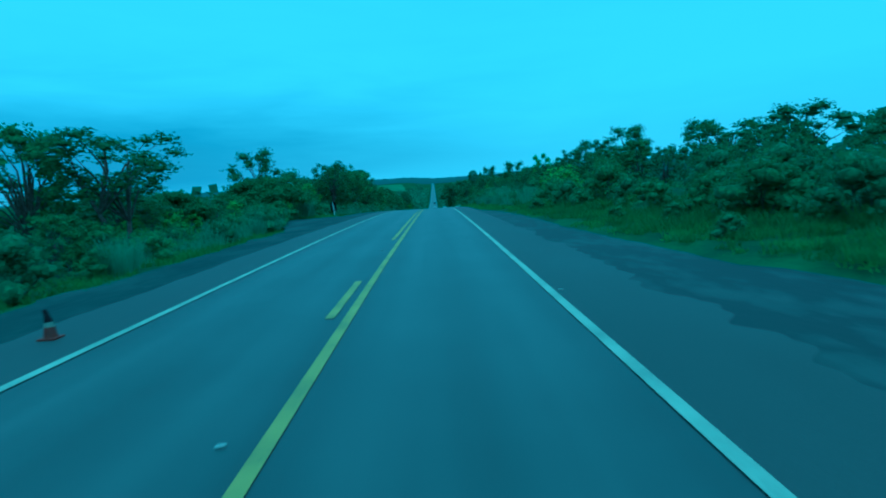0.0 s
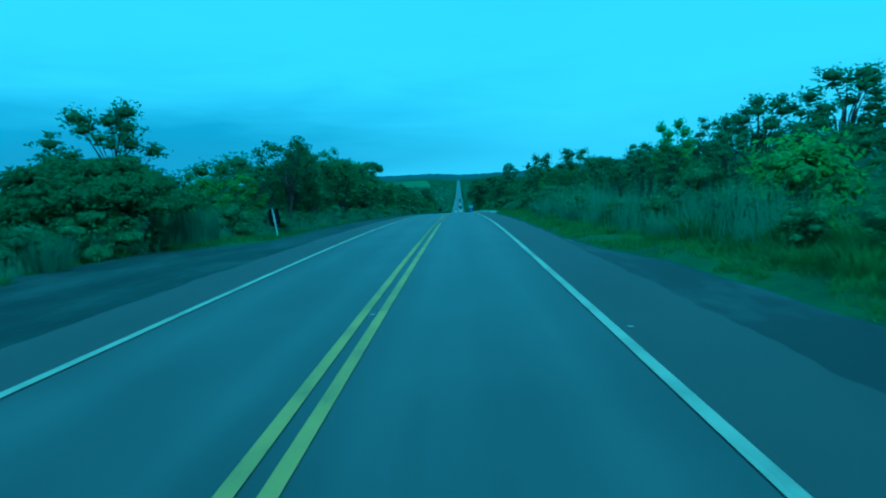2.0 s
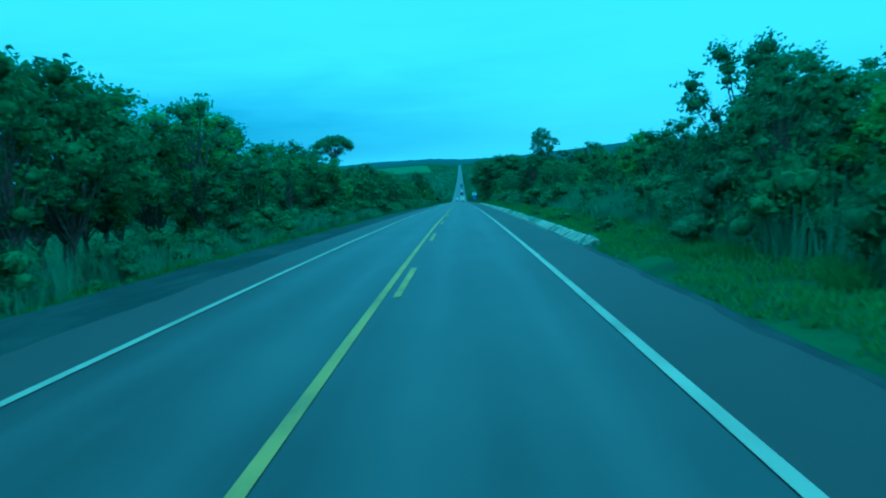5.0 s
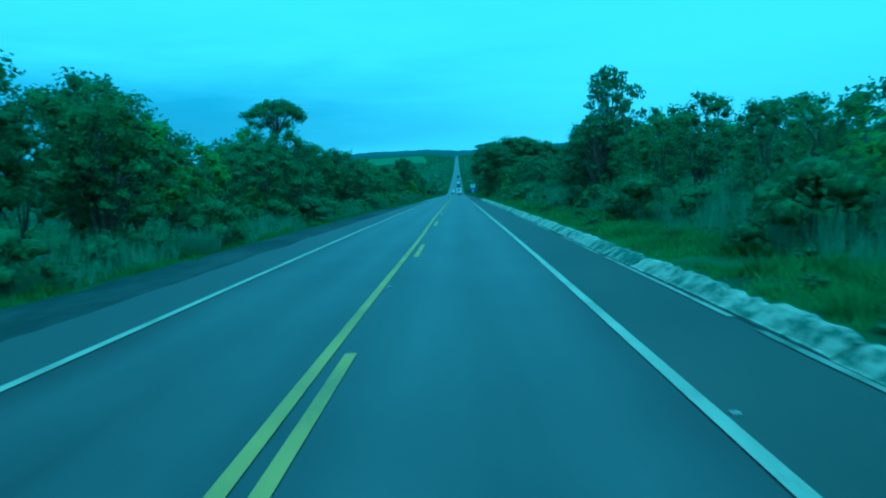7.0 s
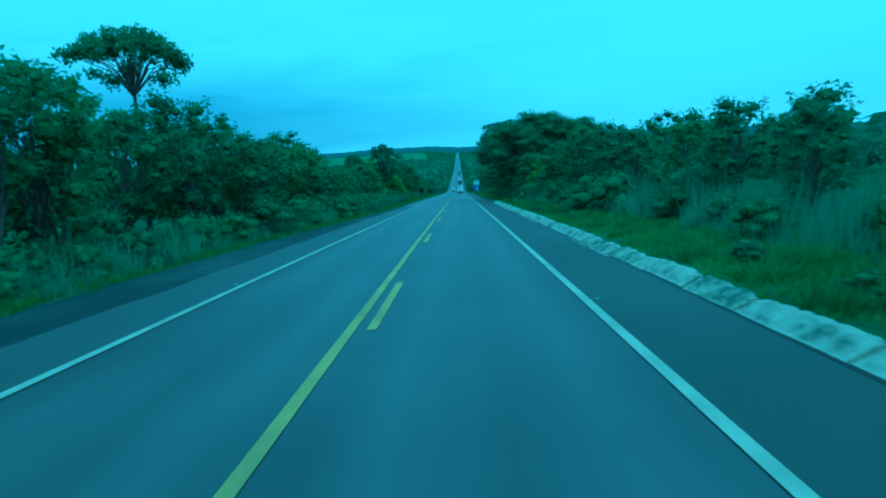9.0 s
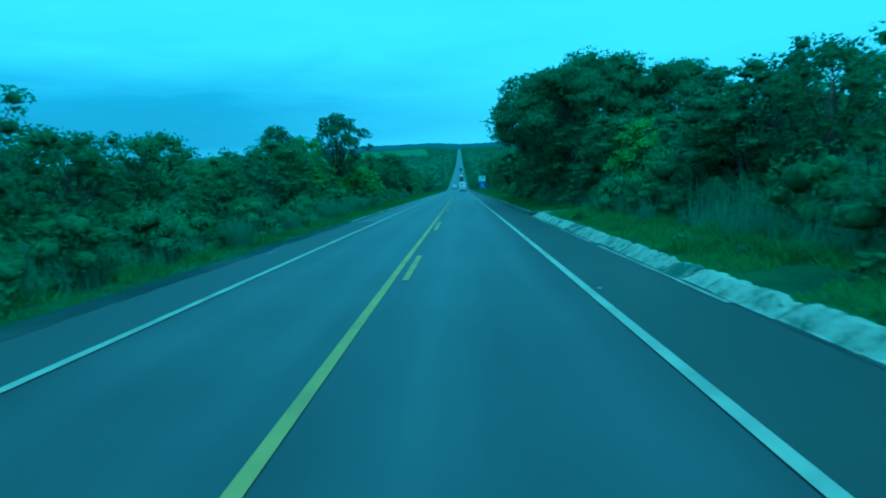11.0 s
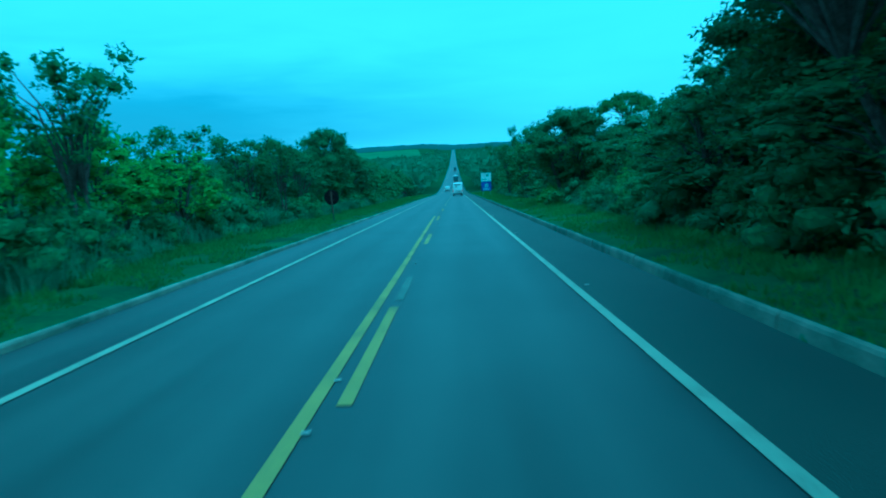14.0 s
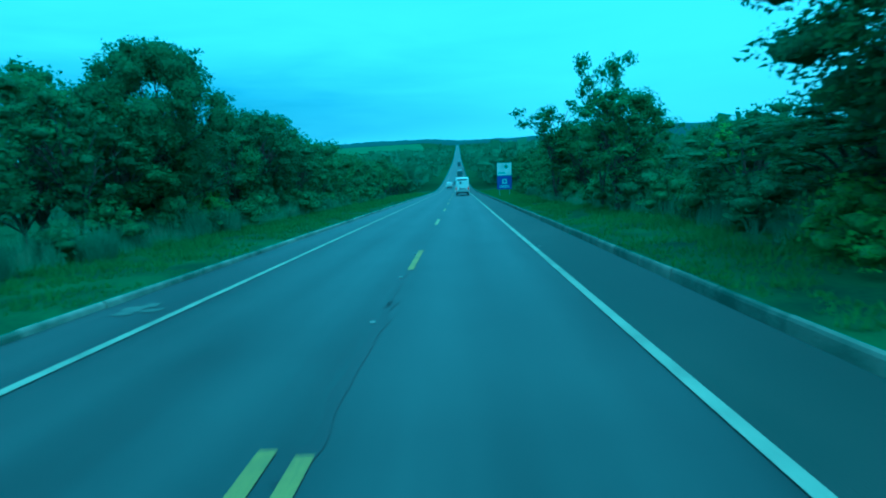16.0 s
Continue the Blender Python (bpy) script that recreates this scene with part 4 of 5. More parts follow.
# and east of it
for row in (
    ("dark", 27.8, 55.1, 7.4, 5.0, 0), ("dark", 22.8, 62.4, 7.9, 5.6, 1), ("dark", 18.6, 62.8, 6.7, 4.4, 2), ("dark", 17.4, 66.4, 6.1, 3.6, 0), ("young", 13.1, 61.8, 5.4, 2.3, 0), ("open", 21, 38, 5.4, 5.0, 0), ("dark", 22, 32, 5.6, 5.4, 1),
    ("dark", 10.6, 95.0, 6.5, 3.2, 1), ("dark", 9.4, 89.6, 4.9, 3.0, 2), ("broad", 12.6, 88.4, 5.0, 4.2, 0), ("dark", 16.3, 102.0, 7.6, 5.0, 1), ("broad", 19.5, 106.0, 6.8, 5.6, 1), ("dark", 27.0, 110.0, 8.6, 6.4, 2),
    ("lacy", 11.9, 148.6, 9.7, 4.0, 0), ("dark", 10.5, 148.6, 6.0, 4.6, 1), ("dark", 12.6, 147.4, 6.3, 4.6, 2), ("dark", 10.6, 145.6, 6.4, 4.0, 0), ("dark", 15.4, 148.2, 7.0, 4.6, 0), ("broad", 18.2, 147.4, 7.6, 4.2, 2), ("dark", 11.0, 149.2, 5.6, 4.4, 2), ("broad", 22.0, 145.0, 6.8, 5.6, 1), ("broad", 13.2, 144.2, 5.4, 4.0, 0), ("dark", 27.0, 141.0, 6.4, 6.0, 1),
    ("giant", 9.6, 221.0, 10.2, 9.0, 0), ("giant", 13.4, 228.0, 12.4, 11.0, 1), ("giant", 19.0, 225.5, 11.0, 9.0, 0), ("hanging", 13.8, 234.0, 12.0, 9.0, 0, 25), ("hanging", 13.2, 238.5, 12.2, 8.0, 0, 10), ("hanging", 11.2, 242.6, 10.6, 6.6, 0, -15), ("giant", 16.0, 237.0, 13.0, 10.0, 0), ("hanging", 12.6, 247.0, 9.4, 6.4, 0, 40),
    ("giant", 13.2, 248.0, 10.0, 7.6, 1), ("dark", 34.4, 224.3, 10.6, 5.0, 0), ("dark", 10.4, 212.0, 5.6, 5.0, 1), ("dark", 11.5, 199.0, 5.8, 5.6, 2),
    ("flat", 15.3, 277.2, 8.7, 4.6, 1), ("giant", 11.2, 277.2, 7.8, 7.8, 0, 60), ("open", 9.5, 276.6, 5.7, 4.4, 0), ("dark", 11.4, 281.0, 4.2, 5.6, 2), ("dark", 14.6, 272.4, 5.0, 5.6, 0), ("dark", 11.6, 287.0, 3.9, 5.4, 1), ("dark", 16.0, 268.5, 7.4, 4.6, 1), ("dark", 13.2, 266.0, 6.0, 4.4, 1), ("giant", 15.6, 258.5, 7.6, 6.4, 0), ("broad", 12.4, 260.0, 5.2, 4.4, 0),
    ("open", 9.4, 313.7, 8.0, 5.4, 2), ("open", 9.5, 299.4, 8.8, 2.8, 1), ("broad", 9.6, 297.0, 6.6, 5.0, 1), ("broad", 11.0, 299.0, 6.4, 3.6, 0), ("broad", 11, 312, 6.4, 5.6, 1), ("dark", 12, 319, 7.2, 6.0, 2), ("broad", 14.5, 330, 6.2, 6.4, 2), ("dark", 36, 240, 13.0, 8.0, 0),
): stand(*row)
for row in (("bush", 8.8, 276, 1.5, 1.2, 2), ("bush", 9.4, 278.6, 1.7, 1.2, 2), ("bush", 8.9, 273.6, 1.3, 1.2, 0), ("bush", 13, 254, 3.0, 1.4, 1), ("bush", 12.5, 259, 2.6, 1.4, 1)): plant(*row)
for y in range(214, 252, 4):
    stand("dark", 10.6 + 0.9 * math.sin(y), y, 5.2 + 0.5 * math.cos(1.7 * y), 5.4, y // 4 % 3)
    stand("dark", 14.4 + 0.8 * math.cos(y), y + 1.6, 5.4 + 0.5 * math.sin(1.3 * y), 6.0, y // 2 % 3)
    plant("bush", 9.4 + 0.5 * math.sin(2.1 * y), y + 2.0, 1.9 + 0.4 * math.cos(y), 1.1, 1)


def canopy(side, y):
    """Typical height of the wood's edge at station y."""
    if side < 0:
        return float(np.interp(y, (0, 30, 36, 46, 60, 70, 80, 100, 120, 137, 150, 172, 185, 198, 210, 226, 240, 262, 276, 290, 305, 320, 400),
                               (2.6, 2.3, 2.2, 2.3, 3.2, 5.4, 6.6, 7.2, 6.6, 6.2, 7.0, 6.8, 6.9, 5.4, 4.7, 5.2, 5.8, 4.7, 5.3, 7.2, 7.8, 7.4, 7.5)))
    return float(np.interp(y, (0, 20, 45, 60, 73, 87, 100, 120, 130, 138, 149, 156, 184, 195, 205, 246, 256, 272, 282, 286, 297, 307, 320, 400),
                           (3.0, 3.2, 3.6, 3.6, 3.5, 4.1, 4.3, 3.7, 4.0, 4.4, 4.6, 3.4, 5.3, 5.6, 5.0, 7.0, 4.2, 4.4, 5.2, 3.4, 3.4, 4.2, 5.6, 8.0)))


def veg_edge(side, y):
    """Offset at which the shrubs begin."""
    if side < 0:
        return float(np.interp(y, (0, 39, 43, 52, 57, 68, 75, 178, 200, 246, 254, 300, 400), (8.6, 9.0, 11.6, 12.0, 11.2, 11.2, 8.8, 8.2, 7.4, 8.2, 10.4, 10.5, 11)))
    return float(np.interp(y, (0, 20, 45, 53, 63, 80, 95, 150, 178, 205, 240, 258, 275, 290, 314, 345, 400), (13.0, 11.0, 8.4, 7.2, 7.1, 7.9, 8.3, 8.9, 8.9, 8.4, 7.9, 9.0, 9.8, 9.8, 9.2, 10, 12)))


frng = random.Random(5)
for side in (-1, 1):
    y = -8.0
    while y < 420:
        e, top = veg_edge(side, y), canopy(side, y) * 1.1
        kinds = ("broad", "dark", "broad", "open", "dark", "young", "dark", "broad") if y < 320 else ("back",)
        if side < 0 and 234 < y < 262:
            kinds = ("young", "young", "open")
        if side < 0 and 266 < y < 320:
            kinds = ("dark", "dark", "broad")
        inset = 4.8 if side > 0 and y < 74 else (2.2 if side > 0 else 2.6)
        plant(frng.choice(kinds), side * (e + inset + frng.uniform(0, 1.6)), y + frng.uniform(-1, 1), top * frng.uniform(0.7, 1.0), frng.uniform(1.0, 1.35))
        if frng.random() < 0.65:
            plant("back", side * (e + inset + 4 + frng.uniform(0, 3)), y + frng.uniform(-1.5, 1.5), top * frng.uniform(0.75, 1.05), frng.uniform(1.0, 1.35))
        if frng.random() < 0.2:
            plant("back", side * (e + inset + 9 + frng.uniform(0, 7)), y + frng.uniform(-1.5, 1.5), top * frng.uniform(0.85, 1.1), frng.uniform(1.1, 1.5))
        y += 3.4 if y < 330 else 6.0
    y = -8.0
    while y < 360:
        e = veg_edge(side, y)
        low = 0.75 if side > 0 and 46 < y < 76 else 1.0
        plant("bush", side * (e + frng.uniform(0.3, 1.6) + 2.4 * (1 - low)), y, frng.uniform(1.1, 2.6) * low, frng.uniform(0.9, 1.3), (0, 1, 3)[int(y * 10) % 3])
        if frng.random() < 0.4:
            plant("bush", side * (e + 2 + frng.uniform(0.2, 2.6)), y + 1.5, frng.uniform(1.8, 3.4), frng.uniform(0.9, 1.2))
        if side > 0 and y < 48:
            for _ in range(4):
                x = frng.uniform(apron_edge(y) + 1.2, 15)
                plant(frng.choice(("bush", "tuft", "tuft", "bush")), x, y + frng.uniform(-2, 2), frng.uniform(0.4, 1.0), frng.uniform(1.0, 1.7))
        if frng.random() < (0.55 if side < 0 or low < 1 else 0.12):
            plant("tussock", side * (e - frng.uniform(-0.5, 0.5)), y + frng.uniform(-1, 1), frng.uniform(0.7, 1.5), frng.uniform(0.9, 1.5))
        if frng.random() < 0.9:
            plant("tuft", side * (e - frng.uniform(0.0, 0.9)), y + frng.uniform(-1, 1), frng.uniform(0.25, 0.55), frng.uniform(1.0, 1.6))
        y += 3.7

# clumps of weeds scattered over the eastern verge above the gutter
for i in range(120):
    y = 94 + 116 * (i + frng.random()) / 120
    plant("tuft" if i % 3 else "bush", frng.uniform(6.5, veg_edge(1, y)), y, frng.uniform(0.3, 0.6), frng.uniform(1.0, 1.8), i % 2)


def grass_band(name, label, seed, inner, outer, y0, y1, per_metre, h, mat, width=0.035, lean=0.5, patch=0.0, bare=-0.28):
    """Short grass as blades over a band beside the road."""
    rng = random.Random(seed)
    verts, faces = [], []
    for _ in range(int((y1 - y0) * per_metre)):
        y = rng.uniform(y0, y1)
        clear = 210.0 < y < 213.3
        a, b = inner(y), outer(y)
        u = rng.random()
        x = a + (b - a) * u
        if noise.noise((x * 0.6, y * 0.45, seed)) + patch * noise.noise((x * 1.9, y * 1.3, seed + 9)) < bare + 0.25 * (1 - min(1, 4 * u)) + 0.25 * patch:
            continue
        if clear and 5 < x < 8.4 and abs((y - 211.1) - 0.62 * (x - 5.95)) < 0.75:
            continue
        z = land(x, y) - 0.02
        hh = h * rng.uniform(0.4, 1.3) * (0.45 + min(1, 2.5 * u) * 0.55) * (1 + 0.7 * noise.noise((x * 0.8, y * 0.5, seed + 3)))
        for _ in range(3):
            t = rng.uniform(0, math.tau)
            sx, sy = math.cos(t) * width, math.sin(t) * width
            px_, py_ = x + rng.uniform(-0.12, 0.12), y + rng.uniform(-0.12, 0.12)
            k = len(verts)
            verts += [(px_ - sx, py_ - sy, z), (px_ + sx, py_ + sy, z), (px_ + rng.uniform(-lean, lean) * hh, py_ + rng.uniform(-lean, lean) * hh, z + hh)]
            faces.append((k, k + 1, k + 2))
    return raw(name, verts, faces, mat, kind="stuff", label=label, category="grass")


grass_band("lush_grass", "knee-high olive weeds and grass beside the apron", 31, lambda y: apron_edge(y) + 0.35 + 1.2 * smooth(34, 46, y), lambda y: veg_edge(1, y) + 3, -8, 47, 240, 0.46, WEED, 0.03, 0.6, 0.5)
grass_band("tall_dry_grass", "tall wispy grey-green grass before the thicket", 35, lambda y: veg_edge(1, y) - 0.2, lambda y: veg_edge(1, y) + 3.0, 46, 84, 48, 0.95, WEED, 0.018, 0.3, 0.5, -0.15)
grass_band("tall_dry_grass", "tall wispy grey-green grass before the thicket", 32, lambda y: veg_edge(1, y) - 0.1, lambda y: veg_edge(1, y) + 2.4, 44, 236, 60, 1.5, TALL_GRASS, 0.018, 0.25)
grass_band("tall_dry_grass", "tall wispy grey-green grass before the thicket", 33, lambda y: veg_edge(1, y) - 0.4, lambda y: veg_edge(1, y) + 1.8, 250, 350, 50, 1.0, TALL_GRASS, 0.02, 0.3)
grass_band("tall_dry_grass", "tall wispy grey-green grass before the thicket", 34, lambda y: -veg_edge(-1, y) + 0.2, lambda y: -veg_edge(-1, y) - 1.8, 20, 330, 55, 1.2, TALL_GRASS, 0.02, 0.3)
grass_band("verge_grass", "short green grass and weeds in clumps on the verge", 21, lambda y: apron_edge(y) + 0.1, lambda y: veg_edge(1, y) + 2.5, -8, 93, 270, 0.24, GRASS, 0.03, 0.7, 0.35)
grass_band("verge_grass", "short green grass and weeds in clumps on the verge", 25, lambda y: 5.92, lambda y: veg_edge(1, y) + 1.8, 93, 212, 310, 0.25, GRASS, 0.03, 0.75, 0.5, -0.42)
grass_band("verge_grass", "short green grass and weeds in clumps on the verge", 22, lambda y: 5.5, lambda y: veg_edge(1, y) + 2.5, 212, 400, 170, 0.24, GRASS, 0.03, 0.6, 0.25)
grass_band("verge_grass", "short bright green grass on the verge", 23, lambda y: dirt_edge(y) + 0.15, lambda y: -veg_edge(-1, y) - 2.0, -8, 211, 110, 0.28, GRASS, 0.03, 0.6, 0.4)
grass_band("verge_grass", "short bright green grass on the verge", 24, lambda y: -5.5, lambda y: -veg_edge(-1, y) - 2.0, 211, 400, 170, 0.22, GRASS, 0.03, 0.6, 0.1)


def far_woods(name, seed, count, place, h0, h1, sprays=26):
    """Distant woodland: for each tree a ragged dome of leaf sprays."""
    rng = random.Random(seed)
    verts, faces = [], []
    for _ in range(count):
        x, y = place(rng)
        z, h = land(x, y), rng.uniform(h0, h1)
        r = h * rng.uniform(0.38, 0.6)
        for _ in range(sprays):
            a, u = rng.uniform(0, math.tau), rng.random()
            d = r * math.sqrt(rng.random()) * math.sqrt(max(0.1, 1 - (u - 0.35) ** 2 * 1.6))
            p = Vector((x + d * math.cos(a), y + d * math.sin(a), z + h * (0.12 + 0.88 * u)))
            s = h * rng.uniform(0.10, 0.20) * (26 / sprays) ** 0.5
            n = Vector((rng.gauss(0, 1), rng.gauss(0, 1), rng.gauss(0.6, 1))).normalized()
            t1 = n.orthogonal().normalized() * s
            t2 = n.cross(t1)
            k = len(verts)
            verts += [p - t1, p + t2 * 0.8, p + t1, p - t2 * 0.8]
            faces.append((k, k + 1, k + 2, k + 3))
    return raw(name, verts, faces, FAR_LEAF, kind="stuff", label="distant green woodland across the valley, paled and blued for haze", category="woods")


def beside(rng):
    y = 400 + 900 * rng.random() ** 1.3
    return rng.choice((-1, 1)) * (13 + 220 * rng.random() ** 2.2), y


def valley(rng):
    side = rng.choice((-1, 1))
    y = 900 + 1000 * rng.random()
    x = side * (18 + (300 + 0.5 * y) * rng.random())
    if y > 1430 and -480 < x < -60:
        y -= 480
    return x, y


def flanks(rng):
    y = 10 + 420 * rng.random()
    return rng.choice((-1, 1)) * (32 + 260 * rng.random() ** 1.4), y


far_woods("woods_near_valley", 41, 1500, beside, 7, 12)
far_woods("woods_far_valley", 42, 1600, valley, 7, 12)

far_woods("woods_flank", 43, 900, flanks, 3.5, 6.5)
fr = []
for i in range(9):
    y = 1500 + 62 * i
    fr.append([(x, y, land(x, y) + 1.0) for x in np.linspace(-330 - 16 * i, -70 - 5 * i, 24)])
sheet("field_far", fr, FIELD, label="pale green open field on the far slope", category="field")


# ---- vehicles ----


def wheel(parent, x, y, r, w):
    bm = bmesh.new()
    tube(bm, (x - w / 2, y, r), (x + w / 2, y, r), r, r, 20)
    bmesh.ops.bevel(bm, geom=[e for e in bm.edges if e.calc_length() < r * 0.5], offset=r * 0.08, segments=2, affect="EDGES")
    wh = part("wheel", bm, RUBBER, parent)
    bm = bmesh.new()
    s = 1 if x > 0 else -1
    tube(bm, (x + s * (w / 2 - 0.02), y, r), (x + s * (w / 2 + 0.012), y, r), r * 0.62, r * 0.55, 16)
    part("rim", bm, STEEL, wh)


def shell(sections):
    """A lofted body: each section is y, half width, sill, shoulder height, roof height, roof half width."""
    bm = bmesh.new()
    rings = []
    for y, hw, z0, zs, zt, rw in sections:
        pts = [(-hw * 0.94, z0), (-hw, z0 + 0.12), (-hw, zs), (-(hw + rw) / 2 - 0.02, (zs + zt) / 2 + 0.05), (-rw, zt - 0.09), (-rw + 0.14, zt), (0, zt + 0.02),
               (rw - 0.14, zt), (rw, zt - 0.09), ((hw + rw) / 2 + 0.02, (zs + zt) / 2 + 0.05), (hw, zs), (hw, z0 + 0.12), (hw * 0.94, z0)]
        rings.append([bm.verts.new((x, y, z)) for x, z in pts])
    k = len(rings[0])
    for a, b in zip(rings, rings[1:]):
        for i in range(k):
            j = (i + 1) % k
            bm.faces.new((a[i], b[i], b[j], a[j]))
    bm.faces.new(rings[0])
    bm.faces.new(rings[-1][::-1])
    bmesh.ops.recalc_face_normals(bm, faces=bm.faces)
    for f in bm.faces:
        f.smooth = True
    bmesh.ops.bevel(bm, geom=[e for e in bm.edges if e.calc_face_angle(0) > 0.7], offset=0.03, segments=2, affect="EDGES")
    return bm


def bars(parent, x, y, z, w, h):
    bm = bmesh.new()
    box(bm, x - w / 2, x + w / 2, y - 0.012, y + 0.004, z - h / 2, z + h / 2, 0.004)
    plate = part("number_plate", bm, SIGN_WHITE, parent)
    bm = bmesh.new()
    box(bm, x - w * 0.38, x + w * 0.38, y - 0.018, y - 0.010, z - h * 0.22, z + h * 0.22)
    part("plate_bar", bm, BLACK, plate)


def van(x, y, turn=0.0):
    """Small panel van seen from behind, with two rear doors."""
    e = empty("panel_van", "small white panel van with closed rear doors", "van", at=(x, y, zr(y)), turn=turn)
    part("body", shell([(0, 0.86, 0.42, 1.0, 1.82, 0.74), (0.25, 0.88, 0.38, 1.0, 1.86, 0.77), (1.9, 0.89, 0.36, 1.0, 1.88, 0.78), (2.7, 0.88, 0.36, 1.0, 1.80, 0.72),
                        (3.3, 0.86, 0.36, 1.0, 1.15, 0.70), (4.1, 0.80, 0.36, 0.85, 0.95, 0.62)]), WHITE_BODY, e)
    for s in (-1, 1):
        bm = bmesh.new()
        box(bm, min(s * 0.012, s * 0.74), max(s * 0.012, s * 0.74), -0.035, 0.02, 0.62, 1.72, 0.03)
        d = part("rear_door", bm, WHITE_BODY, e)
        bm = bmesh.new()
        box(bm, s * 0.38 - 0.28, s * 0.38 + 0.28, -0.045, -0.02, 1.22, 1.60, 0.03)
        part("door_panel", bm, WHITE_BODY, d)
        bm = bmesh.new()
        box(bm, s * 0.80 - 0.055, s * 0.80 + 0.055, -0.03, 0.05, 0.80, 1.20, 0.02)
        part("tail_lamp", bm, RED_LENS, e)
        bm = bmesh.new()
        box(bm, s * 0.97 - 0.09, s * 0.97 + 0.09, 2.75, 2.85, 1.02, 1.22, 0.03)
        part("wing_mirror", bm, BLACK, e)
        for wy in (0.85, 3.45):
            wheel(e, s * 0.76, wy, 0.31, 0.19)
    bm = bmesh.new()
    box(bm, 0.02, 0.10, -0.06, -0.03, 0.98, 1.12, 0.012)
    part("door_handle", bm, BLACK, e)
    bm = bmesh.new()
    box(bm, -0.84, 0.84, -0.12, 0.15, 0.34, 0.60, 0.05)
    part("bumper", bm, BLACK, e)
    bars(e, -0.3, -0.04, 0.86, 0.40, 0.13)
    return e


def coach(x, y):
    """Long white coach seen from behind."""
    e = empty("coach", "large white coach with a dark rear window band", "bus", at=(x, y, zr(y)))
    tilt = math.degrees(math.atan2(zr(y + 10) - zr(y), 10))
    e.matrix_basis = pose(x, y, zr(y), tilt, 0, 0) @ Matrix.Diagonal((0.88, 0.85, 0.86, 1))
    part("body", shell([(0, 1.20, 0.55, 1.6, 3.25, 1.02), (0.18, 1.27, 0.48, 1.6, 3.42, 1.12), (0.6, 1.29, 0.45, 1.6, 3.5, 1.16), (9.8, 1.29, 0.45, 1.6, 3.5, 1.16),
                        (11.2, 1.26, 0.48, 1.6, 3.4, 1.10), (11.8, 1.16, 0.55, 1.6, 3.1, 0.95)]), WHITE_BODY, e)
    bm = bmesh.new()
    box(bm, -0.92, 0.92, -0.03, 0.10, 2.85, 3.20, 0.06)
    part("rear_window", bm, GLASS, e)
    bm = bmesh.new()
    box(bm, -0.95, 0.95, -0.035, 0.05, 0.95, 1.95, 0.05)
    hatch = part("engine_hatch", bm, WHITE_BODY, e)
    for i in range(5):
        bm = bmesh.new()
        box(bm, -0.6, 0.6, -0.05, -0.02, 1.05 + 0.1 * i, 1.09 + 0.1 * i)
        part("grille_slat", bm, BLACK, hatch)
    bm = bmesh.new()
    box(bm, -0.55, -0.15, -0.03, 0.02, 2.25, 2.70, 0.03)
    part("rear_emblem", bm, GREY_BODY, e)
    bm = bmesh.new()
    box(bm, -1.2, 1.2, -0.12, 0.2, 0.40, 0.72, 0.06)
    part("bumper", bm, BLACK, e)
    for s in (-1, 1):
        bm = bmesh.new()
        box(bm, s * 1.12 - 0.09, s * 1.12 + 0.09, -0.03, 0.08, 1.1, 1.65, 0.03)
        part("tail_lamp", bm, RED_LENS, e)
        bm = bmesh.new()
        box(bm, s * 1.27 - 0.02, s * 1.27 + 0.015, 0.9, 10.6, 1.75, 2.75, 0.01)
        part("side_window", bm, GLASS, e)
        bm = bmesh.new()
        tube(bm, (s * 1.15, 11.6, 2.9), (s * 1.5, 11.8, 2.75), 0.03, 0.03, 6)
        box(bm, s * 1.5 - 0.1, s * 1.5 + 0.1, 11.75, 11.85, 2.2, 2.75, 0.04)
        part("wing_mirror", bm, BLACK, e)
        for wy in (2.2, 3.4, 9.3):
            wheel(e, s * 1.08, wy, 0.5, 0.28)
    bars(e, 0, -0.13, 0.82, 0.42, 0.14)
    return e


